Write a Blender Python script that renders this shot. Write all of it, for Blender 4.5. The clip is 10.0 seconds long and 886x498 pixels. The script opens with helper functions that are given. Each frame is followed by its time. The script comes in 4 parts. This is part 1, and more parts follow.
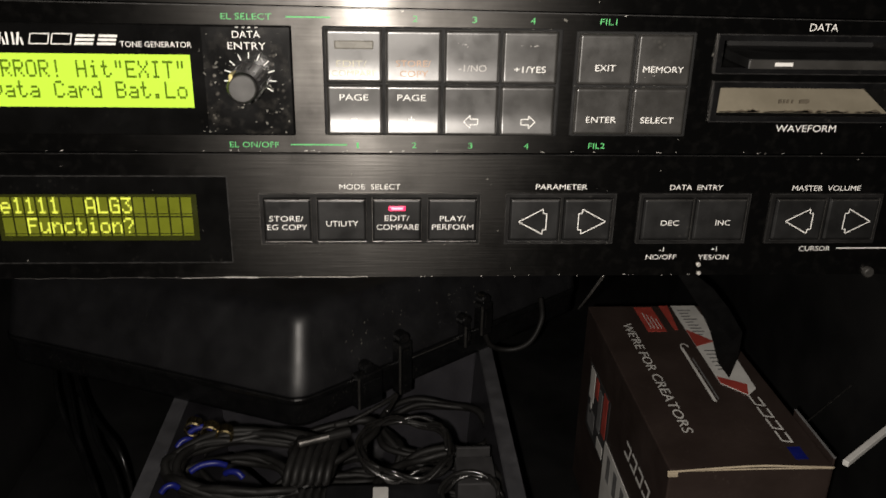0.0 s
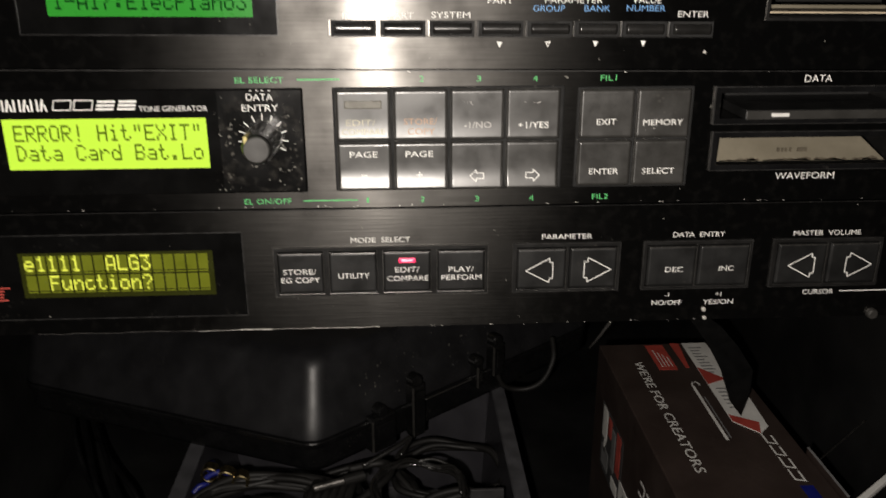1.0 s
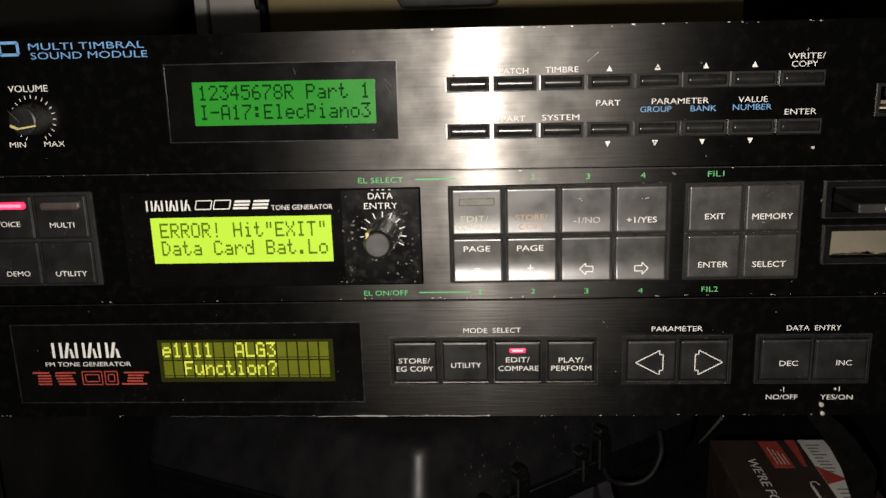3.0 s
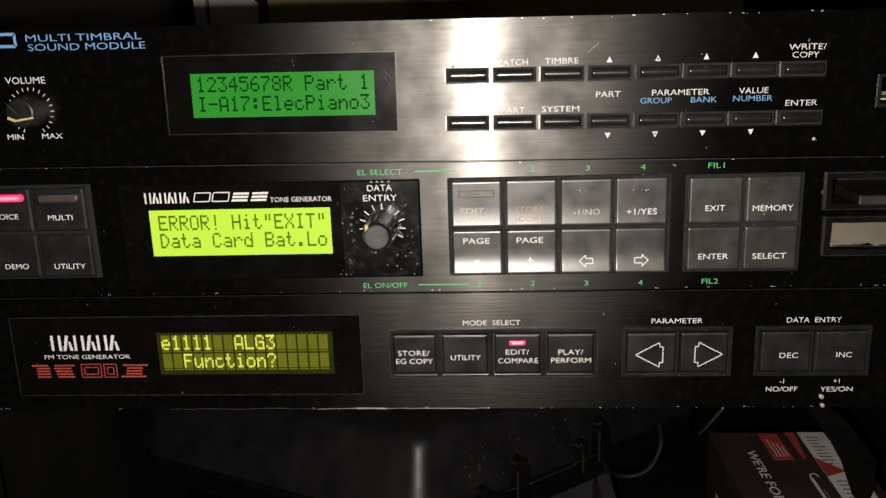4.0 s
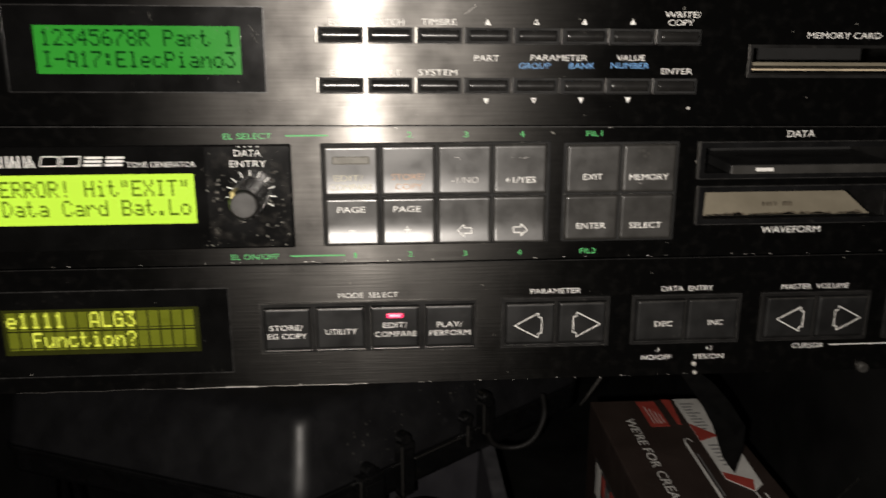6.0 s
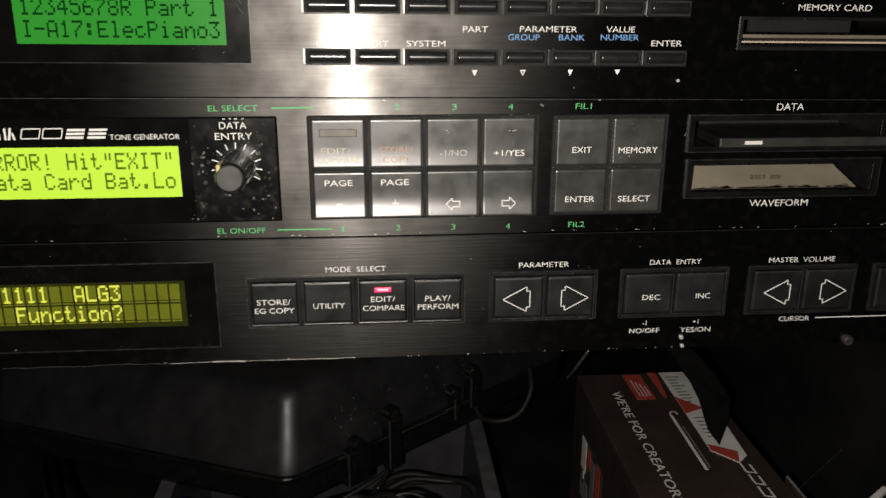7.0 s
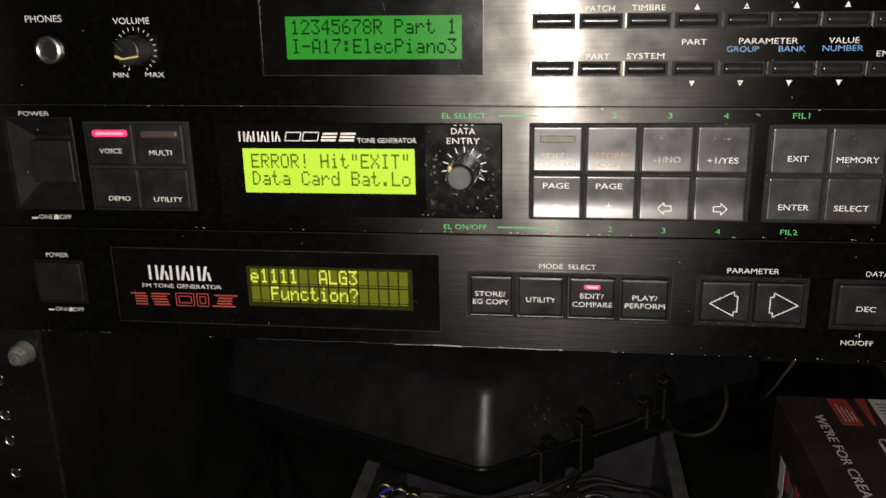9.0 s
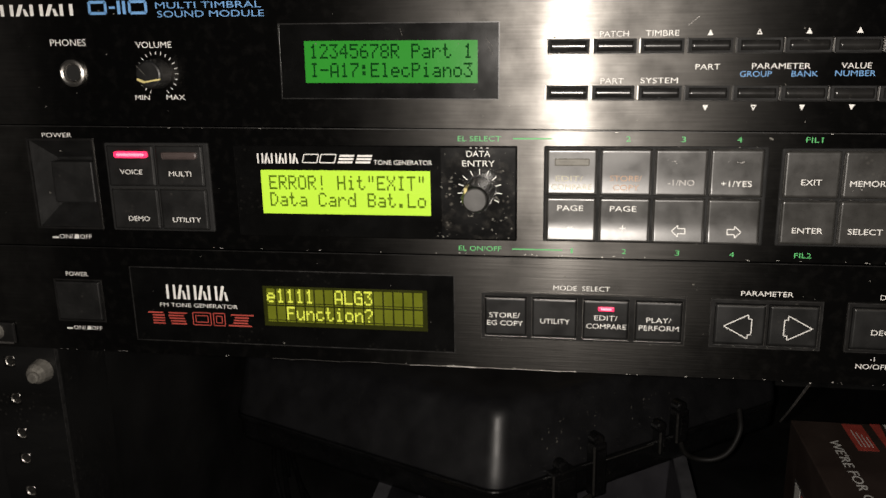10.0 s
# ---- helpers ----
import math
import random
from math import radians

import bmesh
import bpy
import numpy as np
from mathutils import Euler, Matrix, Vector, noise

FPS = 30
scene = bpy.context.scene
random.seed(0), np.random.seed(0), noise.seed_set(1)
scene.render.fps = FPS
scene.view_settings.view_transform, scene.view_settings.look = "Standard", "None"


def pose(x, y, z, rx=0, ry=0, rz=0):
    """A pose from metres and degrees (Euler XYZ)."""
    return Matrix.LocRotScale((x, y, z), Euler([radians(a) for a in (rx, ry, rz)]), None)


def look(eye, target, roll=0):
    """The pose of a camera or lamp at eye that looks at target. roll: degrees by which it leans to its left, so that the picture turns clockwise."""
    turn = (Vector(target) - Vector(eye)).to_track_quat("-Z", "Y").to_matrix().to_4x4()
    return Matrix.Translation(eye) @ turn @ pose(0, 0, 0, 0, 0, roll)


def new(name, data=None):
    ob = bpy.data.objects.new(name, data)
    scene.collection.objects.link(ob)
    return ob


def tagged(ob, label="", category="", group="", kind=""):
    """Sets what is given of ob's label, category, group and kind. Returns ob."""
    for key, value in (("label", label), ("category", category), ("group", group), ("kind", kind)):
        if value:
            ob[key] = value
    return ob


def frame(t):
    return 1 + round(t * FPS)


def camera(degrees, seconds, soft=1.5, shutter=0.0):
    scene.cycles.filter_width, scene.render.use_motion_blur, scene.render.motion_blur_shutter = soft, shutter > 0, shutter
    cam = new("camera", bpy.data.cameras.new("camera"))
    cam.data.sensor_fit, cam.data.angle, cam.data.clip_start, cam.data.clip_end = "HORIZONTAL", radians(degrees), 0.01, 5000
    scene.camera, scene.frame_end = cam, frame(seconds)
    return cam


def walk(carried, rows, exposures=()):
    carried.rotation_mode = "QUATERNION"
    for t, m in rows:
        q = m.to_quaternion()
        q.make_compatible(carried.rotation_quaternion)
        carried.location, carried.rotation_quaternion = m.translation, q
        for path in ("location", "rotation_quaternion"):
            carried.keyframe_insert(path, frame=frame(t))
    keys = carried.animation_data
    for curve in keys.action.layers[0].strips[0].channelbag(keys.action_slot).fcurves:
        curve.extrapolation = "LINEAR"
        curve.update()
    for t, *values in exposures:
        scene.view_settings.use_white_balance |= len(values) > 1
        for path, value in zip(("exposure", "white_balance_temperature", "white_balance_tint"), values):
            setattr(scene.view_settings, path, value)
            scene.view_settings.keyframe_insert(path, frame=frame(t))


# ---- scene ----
K = 0.000966          # metres in one drawing unit: a one-unit rack panel is 46 units high
cam = camera(56.15, 10.0, soft=1.5, shutter=0.6)
PATH = [      # seconds, eye and target in drawing units, roll
    (0, (10.40, -268.50, 622.73), (29.46, 8.60, 509.36), 1.28),
    (0.5, (10.60, -267.62, 623.57), (32.43, 11.83, 516.67), 1.11),
    (1, (11.27, -273.23, 631.24), (25.91, 8.36, 528.79), -0.05),
    (1.5, (10.27, -279.12, 636.46), (12.17, 5.67, 542.16), -1.23),
    (2, (10.51, -286.87, 635.80), (-5.06, 2.21, 557.12), -1.68),
    (2.5, (6.47, -284.85, 636.05), (-13.42, 5.95, 565.06), -1.81),
    (4, (6.47, -282.61, 635.35), (-13.39, 7.43, 561.34), -1.88),
    (4.5, (5.76, -282.98, 635.41), (-12.81, 6.88, 560.32), -1.90),
    (5, (7.78, -279.46, 634.04), (-5.73, 9.85, 555.80), -1.27),
    (5.5, (12.25, -275.64, 631.56), (13.61, 13.48, 551.50), -0.32),
    (6, (12.00, -272.53, 630.13), (30.62, 15.22, 547.34), -0.05),
    (6.2, (12.01, -269.00, 631.31), (37.95, 17.10, 544.87), 0.17),
    (7.3, (10.47, -274.46, 628.90), (29.91, 10.22, 536.27), 0.18),
    (7.5, (6.42, -280.57, 634.22), (9.05, 4.44, 540.60), -0.42),
    (8, (4.69, -287.14, 627.75), (-21.10, -1.69, 539.12), -0.90),
    (8.5, (2.72, -291.93, 628.60), (-33.80, -7.41, 540.75), -0.94),
    (9, (1.31, -293.95, 629.77), (-40.98, -9.50, 544.31), -1.21),
    (9.5, (1.61, -295.50, 630.61), (-44.30, -10.27, 549.75), -1.26),
    (10, (0.32, -296.88, 629.89), (-46.11, -10.77, 552.52), -1.09),
]
walk(cam, [(t, look(Vector(eye) * K, Vector(target) * K, roll)) for t, eye, target, roll in PATH],
     exposures=[(0, 0.2), (0.5, 0.18), (1.5, 0.0), (10, 0.0)])

# ---- light: a dim room and the small torch held beside the lens ----
world = bpy.data.worlds.new("world")
scene.world = world
world.use_nodes = True
world.node_tree.nodes["Background"].inputs[0].default_value = (1.0, 0.9, 0.75, 1)
world.node_tree.nodes["Background"].inputs[1].default_value = 0.0006
torch_data = bpy.data.lights.new("torch", "POINT")
torch_data.energy, torch_data.color, torch_data.shadow_soft_size = 4.4, (1.0, 0.917, 0.828), 0.0035
torch = new("torch", torch_data)
torch.location = (-5 * K, -283 * K, 623 * K)


# ---- materials ----
def material(name, color, rough=0.5, metal=0.0, vary=0.25, scale=120.0, bump=0.0, bump_scale=900.0, stretch=(1, 1, 1),
             emit=None, strength=0.0, aniso=0.0, spec=0.5, coat=0.0, dust=0.0, transmission=0.0, alpha=1.0):
    """A procedural surface: colour with coarse and fine variation, uneven gloss, relief, and dust specks."""
    m = bpy.data.materials.new(name)
    m.use_nodes = True
    nodes, link = m.node_tree.nodes, m.node_tree.links.new
    p = nodes["Principled BSDF"]
    p.inputs["Metallic"].default_value = metal
    p.inputs["Specular IOR Level"].default_value = spec
    p.inputs["Coat Weight"].default_value = coat
    p.inputs["Coat Roughness"].default_value = 0.17
    p.inputs["Transmission Weight"].default_value = transmission
    p.inputs["Alpha"].default_value = alpha
    geo = nodes.new("ShaderNodeNewGeometry")
    mapping = nodes.new("ShaderNodeMapping")
    mapping.inputs["Scale"].default_value = stretch
    link(geo.outputs["Position"], mapping.inputs["Vector"])

    def grain(size, detail=4.0):
        n = nodes.new("ShaderNodeTexNoise")
        n.inputs["Scale"].default_value, n.inputs["Detail"].default_value = size, detail
        link(mapping.outputs[0], n.inputs["Vector"])
        return n.outputs["Fac"]

    def ramp(fac, lo, hi, a, b):
        r = nodes.new("ShaderNodeMapRange")
        r.inputs["From Min"].default_value, r.inputs["From Max"].default_value = lo, hi
        r.inputs["To Min"].default_value, r.inputs["To Max"].default_value = a, b
        link(fac, r.inputs["Value"])
        return r.outputs[0]

    def blend(fac, a, b):
        x = nodes.new("ShaderNodeMix")
        x.data_type = "RGBA"
        link(fac, x.inputs[0])
        for socket, value in ((x.inputs[6], a), (x.inputs[7], b)):
            if isinstance(value, tuple):
                socket.default_value = (*value, 1)
            else:
                link(value, socket)
        return x.outputs[2]

    low, high = tuple(c * (1 - vary) for c in color), tuple(min(1, c * (1 + vary)) for c in color)
    coarse, fine = grain(scale), grain(scale * 9, 2.0)
    tone = blend(ramp(coarse, 0.3, 0.7, 0, 1), low, high)
    tone = blend(ramp(fine, 0.35, 0.75, 0, 0.35), tone, low)
    gloss = ramp(coarse, 0.3, 0.7, rough * 0.85, min(1, rough * 1.2))
    if dust:
        specks = nodes.new("ShaderNodeTexVoronoi")
        specks.inputs["Scale"].default_value = 420
        link(geo.outputs["Position"], specks.inputs["Vector"])
        spot = ramp(specks.outputs["Distance"], 0.10, 0.30, 1, 0)
        patch = ramp(grain(70.0, 3.0), 0.50, 0.68, 0, dust)
        both = nodes.new("ShaderNodeMath")
        both.operation = "MULTIPLY"
        link(spot, both.inputs[0]), link(patch, both.inputs[1])
        film = ramp(grain(260.0, 5.0), 0.5, 0.8, 0, dust * 0.12)
        both2 = nodes.new("ShaderNodeMath")
        both2.operation = "ADD"
        link(both.outputs[0], both2.inputs[0]), link(film, both2.inputs[1])
        tone = blend(both2.outputs[0], tone, (0.42, 0.39, 0.34))
    link(tone, p.inputs["Base Color"])
    link(gloss, p.inputs["Roughness"])
    if aniso:
        tangent = nodes.new("ShaderNodeTangent")
        tangent.direction_type, tangent.uv_map = "UV_MAP", "UVMap"
        link(tangent.outputs[0], p.inputs["Tangent"])
        p.inputs["Anisotropic"].default_value, p.inputs["Anisotropic Rotation"].default_value = aniso, 0.25
    if bump:
        b = nodes.new("ShaderNodeBump")
        b.inputs["Strength"].default_value, b.inputs["Distance"].default_value = bump, 0.0004
        link(grain(bump_scale), b.inputs["Height"])
        link(b.outputs[0], p.inputs["Normal"])
    if emit:
        p.inputs["Emission Color"].default_value, p.inputs["Emission Strength"].default_value = (*emit, 1), strength
    return m


def brushed(name):
    """Black anodised aluminium brushed along x: two soft glossy lobes drawn out upright, faint streaks and dust."""
    m = bpy.data.materials.new(name)
    m.use_nodes = True
    nodes, link = m.node_tree.nodes, m.node_tree.links.new
    nodes.remove(nodes["Principled BSDF"])
    geo, mapping = nodes.new("ShaderNodeNewGeometry"), nodes.new("ShaderNodeMapping")
    mapping.inputs["Scale"].default_value = (0.035, 1, 1)
    link(geo.outputs["Position"], mapping.inputs["Vector"])

    def grain(size, source, detail):
        n = nodes.new("ShaderNodeTexNoise")
        n.inputs["Scale"].default_value, n.inputs["Detail"].default_value = size, detail
        link(source, n.inputs["Vector"])
        return n.outputs["Fac"]

    def ramp(fac, lo, hi, a, b):
        r = nodes.new("ShaderNodeMapRange")
        r.inputs["From Min"].default_value, r.inputs["From Max"].default_value = lo, hi
        r.inputs["To Min"].default_value, r.inputs["To Max"].default_value = a, b
        link(fac, r.inputs["Value"])
        return r.outputs[0]

    streak, smudge = grain(1300, mapping.outputs[0], 3.0), grain(80, geo.outputs["Position"], 6.0)
    both = nodes.new("ShaderNodeMath")
    both.operation = "MULTIPLY"
    link(ramp(streak, 0.3, 0.7, 0.87, 1.11), both.inputs[0]), link(ramp(smudge, 0.3, 0.7, 0.62, 1.3), both.inputs[1])
    tint = nodes.new("ShaderNodeMix")
    tint.data_type = "RGBA"
    tint.inputs[6].default_value, tint.inputs[7].default_value = (0, 0, 0, 1), (0.073, 0.070, 0.066, 1)
    link(both.outputs[0], tint.inputs[0])
    tint.clamp_factor = False
    bump = nodes.new("ShaderNodeBump")
    bump.inputs["Strength"].default_value, bump.inputs["Distance"].default_value = 0.07, 0.0004
    link(grain(1500, mapping.outputs[0], 2.0), bump.inputs["Height"])
    tangent = nodes.new("ShaderNodeTangent")
    tangent.direction_type, tangent.uv_map = "UV_MAP", "UVMap"
    lobes = []
    for rough, drawn in ((0.26, 0.60), (0.42, 0.30)):
        g = nodes.new("ShaderNodeBsdfAnisotropic")
        g.distribution = "BECKMANN"
        g.inputs["Anisotropy"].default_value = drawn
        link(ramp(smudge, 0.3, 0.7, rough * 1.06, rough * 0.95), g.inputs["Roughness"])
        link(tint.outputs[2], g.inputs["Color"])
        link(tangent.outputs[0], g.inputs["Tangent"])
        link(bump.outputs[0], g.inputs["Normal"])
        lobes.append(g)
    gloss, body, out = nodes.new("ShaderNodeMixShader"), nodes.new("ShaderNodeBsdfDiffuse"), nodes.new("ShaderNodeAddShader")
    gloss.inputs[0].default_value = 0.63
    link(lobes[0].outputs[0], gloss.inputs[1]), link(lobes[1].outputs[0], gloss.inputs[2])
    dust = nodes.new("ShaderNodeMix")
    dust.data_type = "RGBA"
    dust.inputs[6].default_value, dust.inputs[7].default_value = (0.0019, 0.0019, 0.0019, 1), (0.0050, 0.0048, 0.0046, 1)
    link(ramp(grain(260, geo.outputs["Position"], 8.0), 0.50, 0.80, 0, 1), dust.inputs[0])
    link(dust.outputs[2], body.inputs["Color"])
    link(gloss.outputs[0], out.inputs[0]), link(body.outputs[0], out.inputs[1])
    link(out.outputs[0], nodes["Material Output"].inputs["Surface"])
    return m


BRUSHED = brushed("black_brushed_aluminium")
PAINT = material("black_painted_steel", (0.0038, 0.0038, 0.0038), 0.40, 0, 0.3, 60, 0.08, 700, (0.2, 1, 1), dust=0.04)
GLOSS = material("glossy_black_acrylic", (0.0032, 0.0032, 0.0032), 0.16, 0, 0.3, 90, dust=0.015)
DUSTY = material("dusty_black_acrylic", (0.005, 0.005, 0.005), 0.2, 0, 0.3, 90, dust=0.5)
GREYKEY = material("worn_grey_plastic_key", (0.029, 0.0278, 0.0257), 0.34, 0, 0.16, 150, 0.025, 2600, dust=0.05, spec=1.0)
KEY = material("matt_black_plastic_key", (0.0095, 0.0095, 0.0095), 0.42, 0, 0.25, 120, 0.06, 2600, dust=0.035)
SHINYKEY = material("shiny_black_plastic_key", (0.013, 0.0125, 0.012), 0.25, 0, 0.25, 120, dust=0.05, spec=1.0)
RIM = material("dark_plastic_rim", (0.0095, 0.0092, 0.009), 0.33, 0, 0.3, 120, dust=0.06)
# Three edge tones: some wear, mostly edge highlights put into the colour.
EDGE = material("worn_and_lit_edge_black", (0.045, 0.043, 0.040), 0.4, 0.3, 0.4, 500)
GLINT = material("rubbed_and_lit_edge", (0.11, 0.105, 0.10), 0.35, 0.5, 0.5, 260)
FAINT = material("faint_lit_edge", (0.020, 0.0195, 0.019), 0.4, 0.2, 0.5, 300)
# Near-black for recesses and key gaps; their shade is put into the colour.
HOLE = material("recess_shade_black", (0.006, 0.006, 0.006), 0.8)
WHITE = material("white_print", (0.78, 0.77, 0.74), 0.6, 0, 0.08)
GREEN = material("green_print", (0.10, 0.52, 0.16), 0.6, 0, 0.1)
BLUE = material("blue_print", (0.16, 0.36, 0.68), 0.6, 0, 0.1)
RED = material("red_print", (0.40, 0.055, 0.04), 0.6, 0, 0.15)
FADED = material("faded_orange_print", (0.42, 0.27, 0.18), 0.6, 0, 0.3)
PALEPRINT = material("rubbed_pale_print", (0.50, 0.47, 0.36), 0.6, 0, 0.3, 300)
WORNPRINT = material("worn_grey_print", (0.50, 0.48, 0.46), 0.6, 0, 0.4, 400)
CREAM = material("yellowed_plastic", (0.62, 0.53, 0.22), 0.5, 0, 0.15)
STEEL = material("zinc_steel", (0.55, 0.53, 0.50), 0.34, 1.0, 0.25, 200, 0.1, 1500)
BARE = material("bare_aluminium_scuffs", (0.62, 0.60, 0.56), 0.45, 0.6, 0.3)
LCD_LIME = material("lime_backlit_display", (0.10, 0.14, 0.02), 0.25, 0, 0.06, 60, emit=(0.55, 0.85, 0.05), strength=0.92)
LCD_LIME_INK = material("lime_display_dots", (0.010, 0.014, 0.003), 0.5, emit=(0.16, 0.26, 0.012), strength=0.6, spec=0.0)
LCD_GREEN = material("green_backlit_display", (0.008, 0.05, 0.008), 0.25, 0, 0.1, 60, emit=(0.027, 0.28, 0.022), strength=0.80, spec=0.2)
LCD_GREEN_INK = material("green_display_dots", (0.002, 0.006, 0.002), 0.5, emit=(0.004, 0.055, 0.008), strength=0.6, spec=0.0)
LCD_OLIVE = material("olive_display_back", (0.012, 0.013, 0.003), 0.25, emit=(0.02, 0.022, 0.0015), strength=0.6)
LCD_CELL = material("olive_display_cells", (0.06, 0.065, 0.006), 0.3, emit=(0.112, 0.126, 0.009), strength=0.64, spec=0.1)
LCD_YELLOW = material("yellow_lit_dots", (0.3, 0.3, 0.05), 0.4, emit=(0.60, 0.66, 0.06), strength=0.78, spec=0.0)
LED_RED = material("lit_red_lens", (0.5, 0.02, 0.06), 0.3, emit=(1.0, 0.03, 0.12), strength=1.3)
LED_CORE = material("lit_red_core", (0.6, 0.2, 0.25), 0.3, emit=(1.0, 0.30, 0.40), strength=1.2)
LENS_GREY = material("unlit_clear_lens", (0.20, 0.19, 0.165), 0.3)
LATCH = material("black_latch_plastic", (0.0055, 0.0055, 0.0058), 0.24, 0, 0.3, 90, dust=0.05)
DOME = material("dull_zinc", (0.20, 0.19, 0.17), 0.42, 0.4, 0.35, 300)
DULLSTEEL = material("tarnished_steel", (0.26, 0.25, 0.24), 0.4, 1.0, 0.3)
LED_OFF = material("unlit_lens", (0.075, 0.058, 0.055), 0.3)
CASE = material("black_moulded_plastic", (0.011, 0.011, 0.0122), 0.42, 0, 0.25, 60, 0.10, 1800, dust=0.03, spec=0.45)
RUBBER = material("black_cable_rubber", (0.0085, 0.008, 0.0075), 0.55, 0, 0.3, 90, 0.1, 1500, spec=0.35)
CLEAR = material("cloudy_grey_plastic", (0.035, 0.034, 0.039), 0.32, 0, 0.2, 50, 0.1, 500)
RIMGREY = material("pale_plastic_rim", (0.068, 0.068, 0.074), 0.4, 0, 0.3, 90, 0.1, 900)
BLUEPLASTIC = material("blue_plastic", (0.008, 0.013, 0.16), 0.4, 0, 0.2)
BRASS = material("brass_plug", (0.62, 0.50, 0.26), 0.25, 1.0, 0.2)
CARD = material("black_printed_card", (0.040, 0.028, 0.024), 0.40, 0, 0.2, 40, 0.05, 900, dust=0.05)
KRAFT = material("worn_card_edge", (0.50, 0.42, 0.30), 0.8, 0, 0.25)
GRIME = material("brown_grime", (0.085, 0.07, 0.048), 0.8, 0, 0.4)
DULLFLAP = material("dusty_tan_flap", (0.17, 0.15, 0.11), 0.6, 0, 0.16, 60, 0.1, 900)
LABEL = material("grey_white_label", (0.70, 0.69, 0.66), 0.5, 0, 0.15, 60)
GREY = material("grey_bars", (0.17, 0.17, 0.17), 0.6)
FLUFF = material("grey_dust", (0.13, 0.125, 0.11), 0.9, 0, 0.5)
STRAP = material("black_webbing", (0.0022, 0.0022, 0.0022), 0.6, 0, 0.3, 200, 0.2, 2500, spec=0.15)
DIM = material("dim_grey_card", (0.032, 0.031, 0.032), 0.7)
BEIGE = material("beige_board", (0.42, 0.34, 0.17), 0.7, 0, 0.12, 12, 0.1, 300)
PALE = material("pale_grey_board", (0.62, 0.60, 0.58), 0.5, 0, 0.1, 14)
DARK = material("dark_cabinet", (0.0042, 0.0042, 0.0042), 0.6, 0, 0.3, 20, 0.15, 400)
BACKDARK = material("dark_shelf_wood", (0.030, 0.022, 0.013), 0.6, 0, 0.3, 20, 0.1, 300)


# ---- building helpers, in drawing units ----
def thing(name, at, label, category, group="", kind=""):
    ob = new(name)
    ob.empty_display_size = 0.01
    ob.location = Vector(at) * K
    ob["at"] = [float(v) for v in at]
    return tagged(ob, label, category, group, kind)


def origin(ob):
    total = Vector((0, 0, 0))
    while ob:
        total += ob.location
        ob = ob.parent
    return total


def part(name, bm, mat, parent=None, label="", smooth=False):
    """Links a bmesh, drawn in units of the whole place, as one mesh under a thing or a part."""
    base = origin(parent) if parent else Vector((0, 0, 0))
    bm.normal_update()
    uv = bm.loops.layers.uv.new("UVMap")
    for f in bm.faces:
        f.smooth = f.smooth if smooth is None else smooth
        for loop in f.loops:
            loop[uv].uv = (loop.vert.co.x * 0.01, loop.vert.co.z * 0.01)
    for v in bm.verts:
        v.co = v.co * K - base
    mesh = bpy.data.meshes.new(name)
    bm.to_mesh(mesh)
    bm.free()
    mesh.materials.append(mat)
    ob = new(name, mesh)
    ob.parent = parent
    return tagged(ob, label) if label else ob


def block(x0, x1, y0, y1, z0, z1, bevel=0.0, segments=2, bm=None):
    """A box with rounded edges."""
    fresh = bmesh.new()
    bmesh.ops.create_cube(fresh, size=1)
    for v in fresh.verts:
        v.co = Vector(((x0 + x1) / 2 + v.co.x * (x1 - x0), (y0 + y1) / 2 + v.co.y * (y1 - y0), (z0 + z1) / 2 + v.co.z * (z1 - z0)))
    if bevel:
        bmesh.ops.bevel(fresh, geom=fresh.edges[:], offset=bevel, segments=segments, profile=0.5, affect="EDGES")
    if bm is None:
        return fresh
    join(bm, fresh)
    return bm


def join(bm, other):
    mesh = bpy.data.meshes.new("tmp")
    other.to_mesh(mesh)
    other.free()
    bm.from_mesh(mesh)
    bpy.data.meshes.remove(mesh)


def plate(x0, x1, z0, z1, y0, y1, holes=()):
    """A slab facing the camera with rectangular openings through it."""
    bm = bmesh.new()
    xs = sorted({x0, x1, *[v for h in holes for v in h[:2]]})
    zs = sorted({z0, z1, *[v for h in holes for v in h[2:]]})

    def solid(i, j):
        if not (0 <= i < len(xs) - 1 and 0 <= j < len(zs) - 1):
            return False
        cx, cz = (xs[i] + xs[i + 1]) / 2, (zs[j] + zs[j + 1]) / 2
        return not any(h[0] < cx < h[1] and h[2] < cz < h[3] for h in holes)

    def quad(*points):
        bm.faces.new([bm.verts.new(p) for p in points])

    for i in range(len(xs) - 1):
        for j in range(len(zs) - 1):
            if not solid(i, j):
                continue
            a, b, c, d = xs[i], xs[i + 1], zs[j], zs[j + 1]
            quad((a, y0, c), (b, y0, c), (b, y0, d), (a, y0, d))
            quad((a, y1, d), (b, y1, d), (b, y1, c), (a, y1, c))
            if not solid(i - 1, j):
                quad((a, y0, d), (a, y1, d), (a, y1, c), (a, y0, c))
            if not solid(i + 1, j):
                quad((b, y0, c), (b, y1, c), (b, y1, d), (b, y0, d))
            if not solid(i, j - 1):
                quad((a, y0, c), (a, y1, c), (b, y1, c), (b, y0, c))
            if not solid(i, j + 1):
                quad((b, y0, d), (b, y1, d), (a, y1, d), (a, y0, d))
    bmesh.ops.remove_doubles(bm, verts=bm.verts[:], dist=0.001)
    return bm


def ring(x0, x1, z0, z1, width, y0, y1):
    """A rectangular frame standing proud round an opening."""
    return plate(x0, x1, z0, z1, y0, y1, [(x0 + width, x1 - width, z0 + width, z1 - width)])


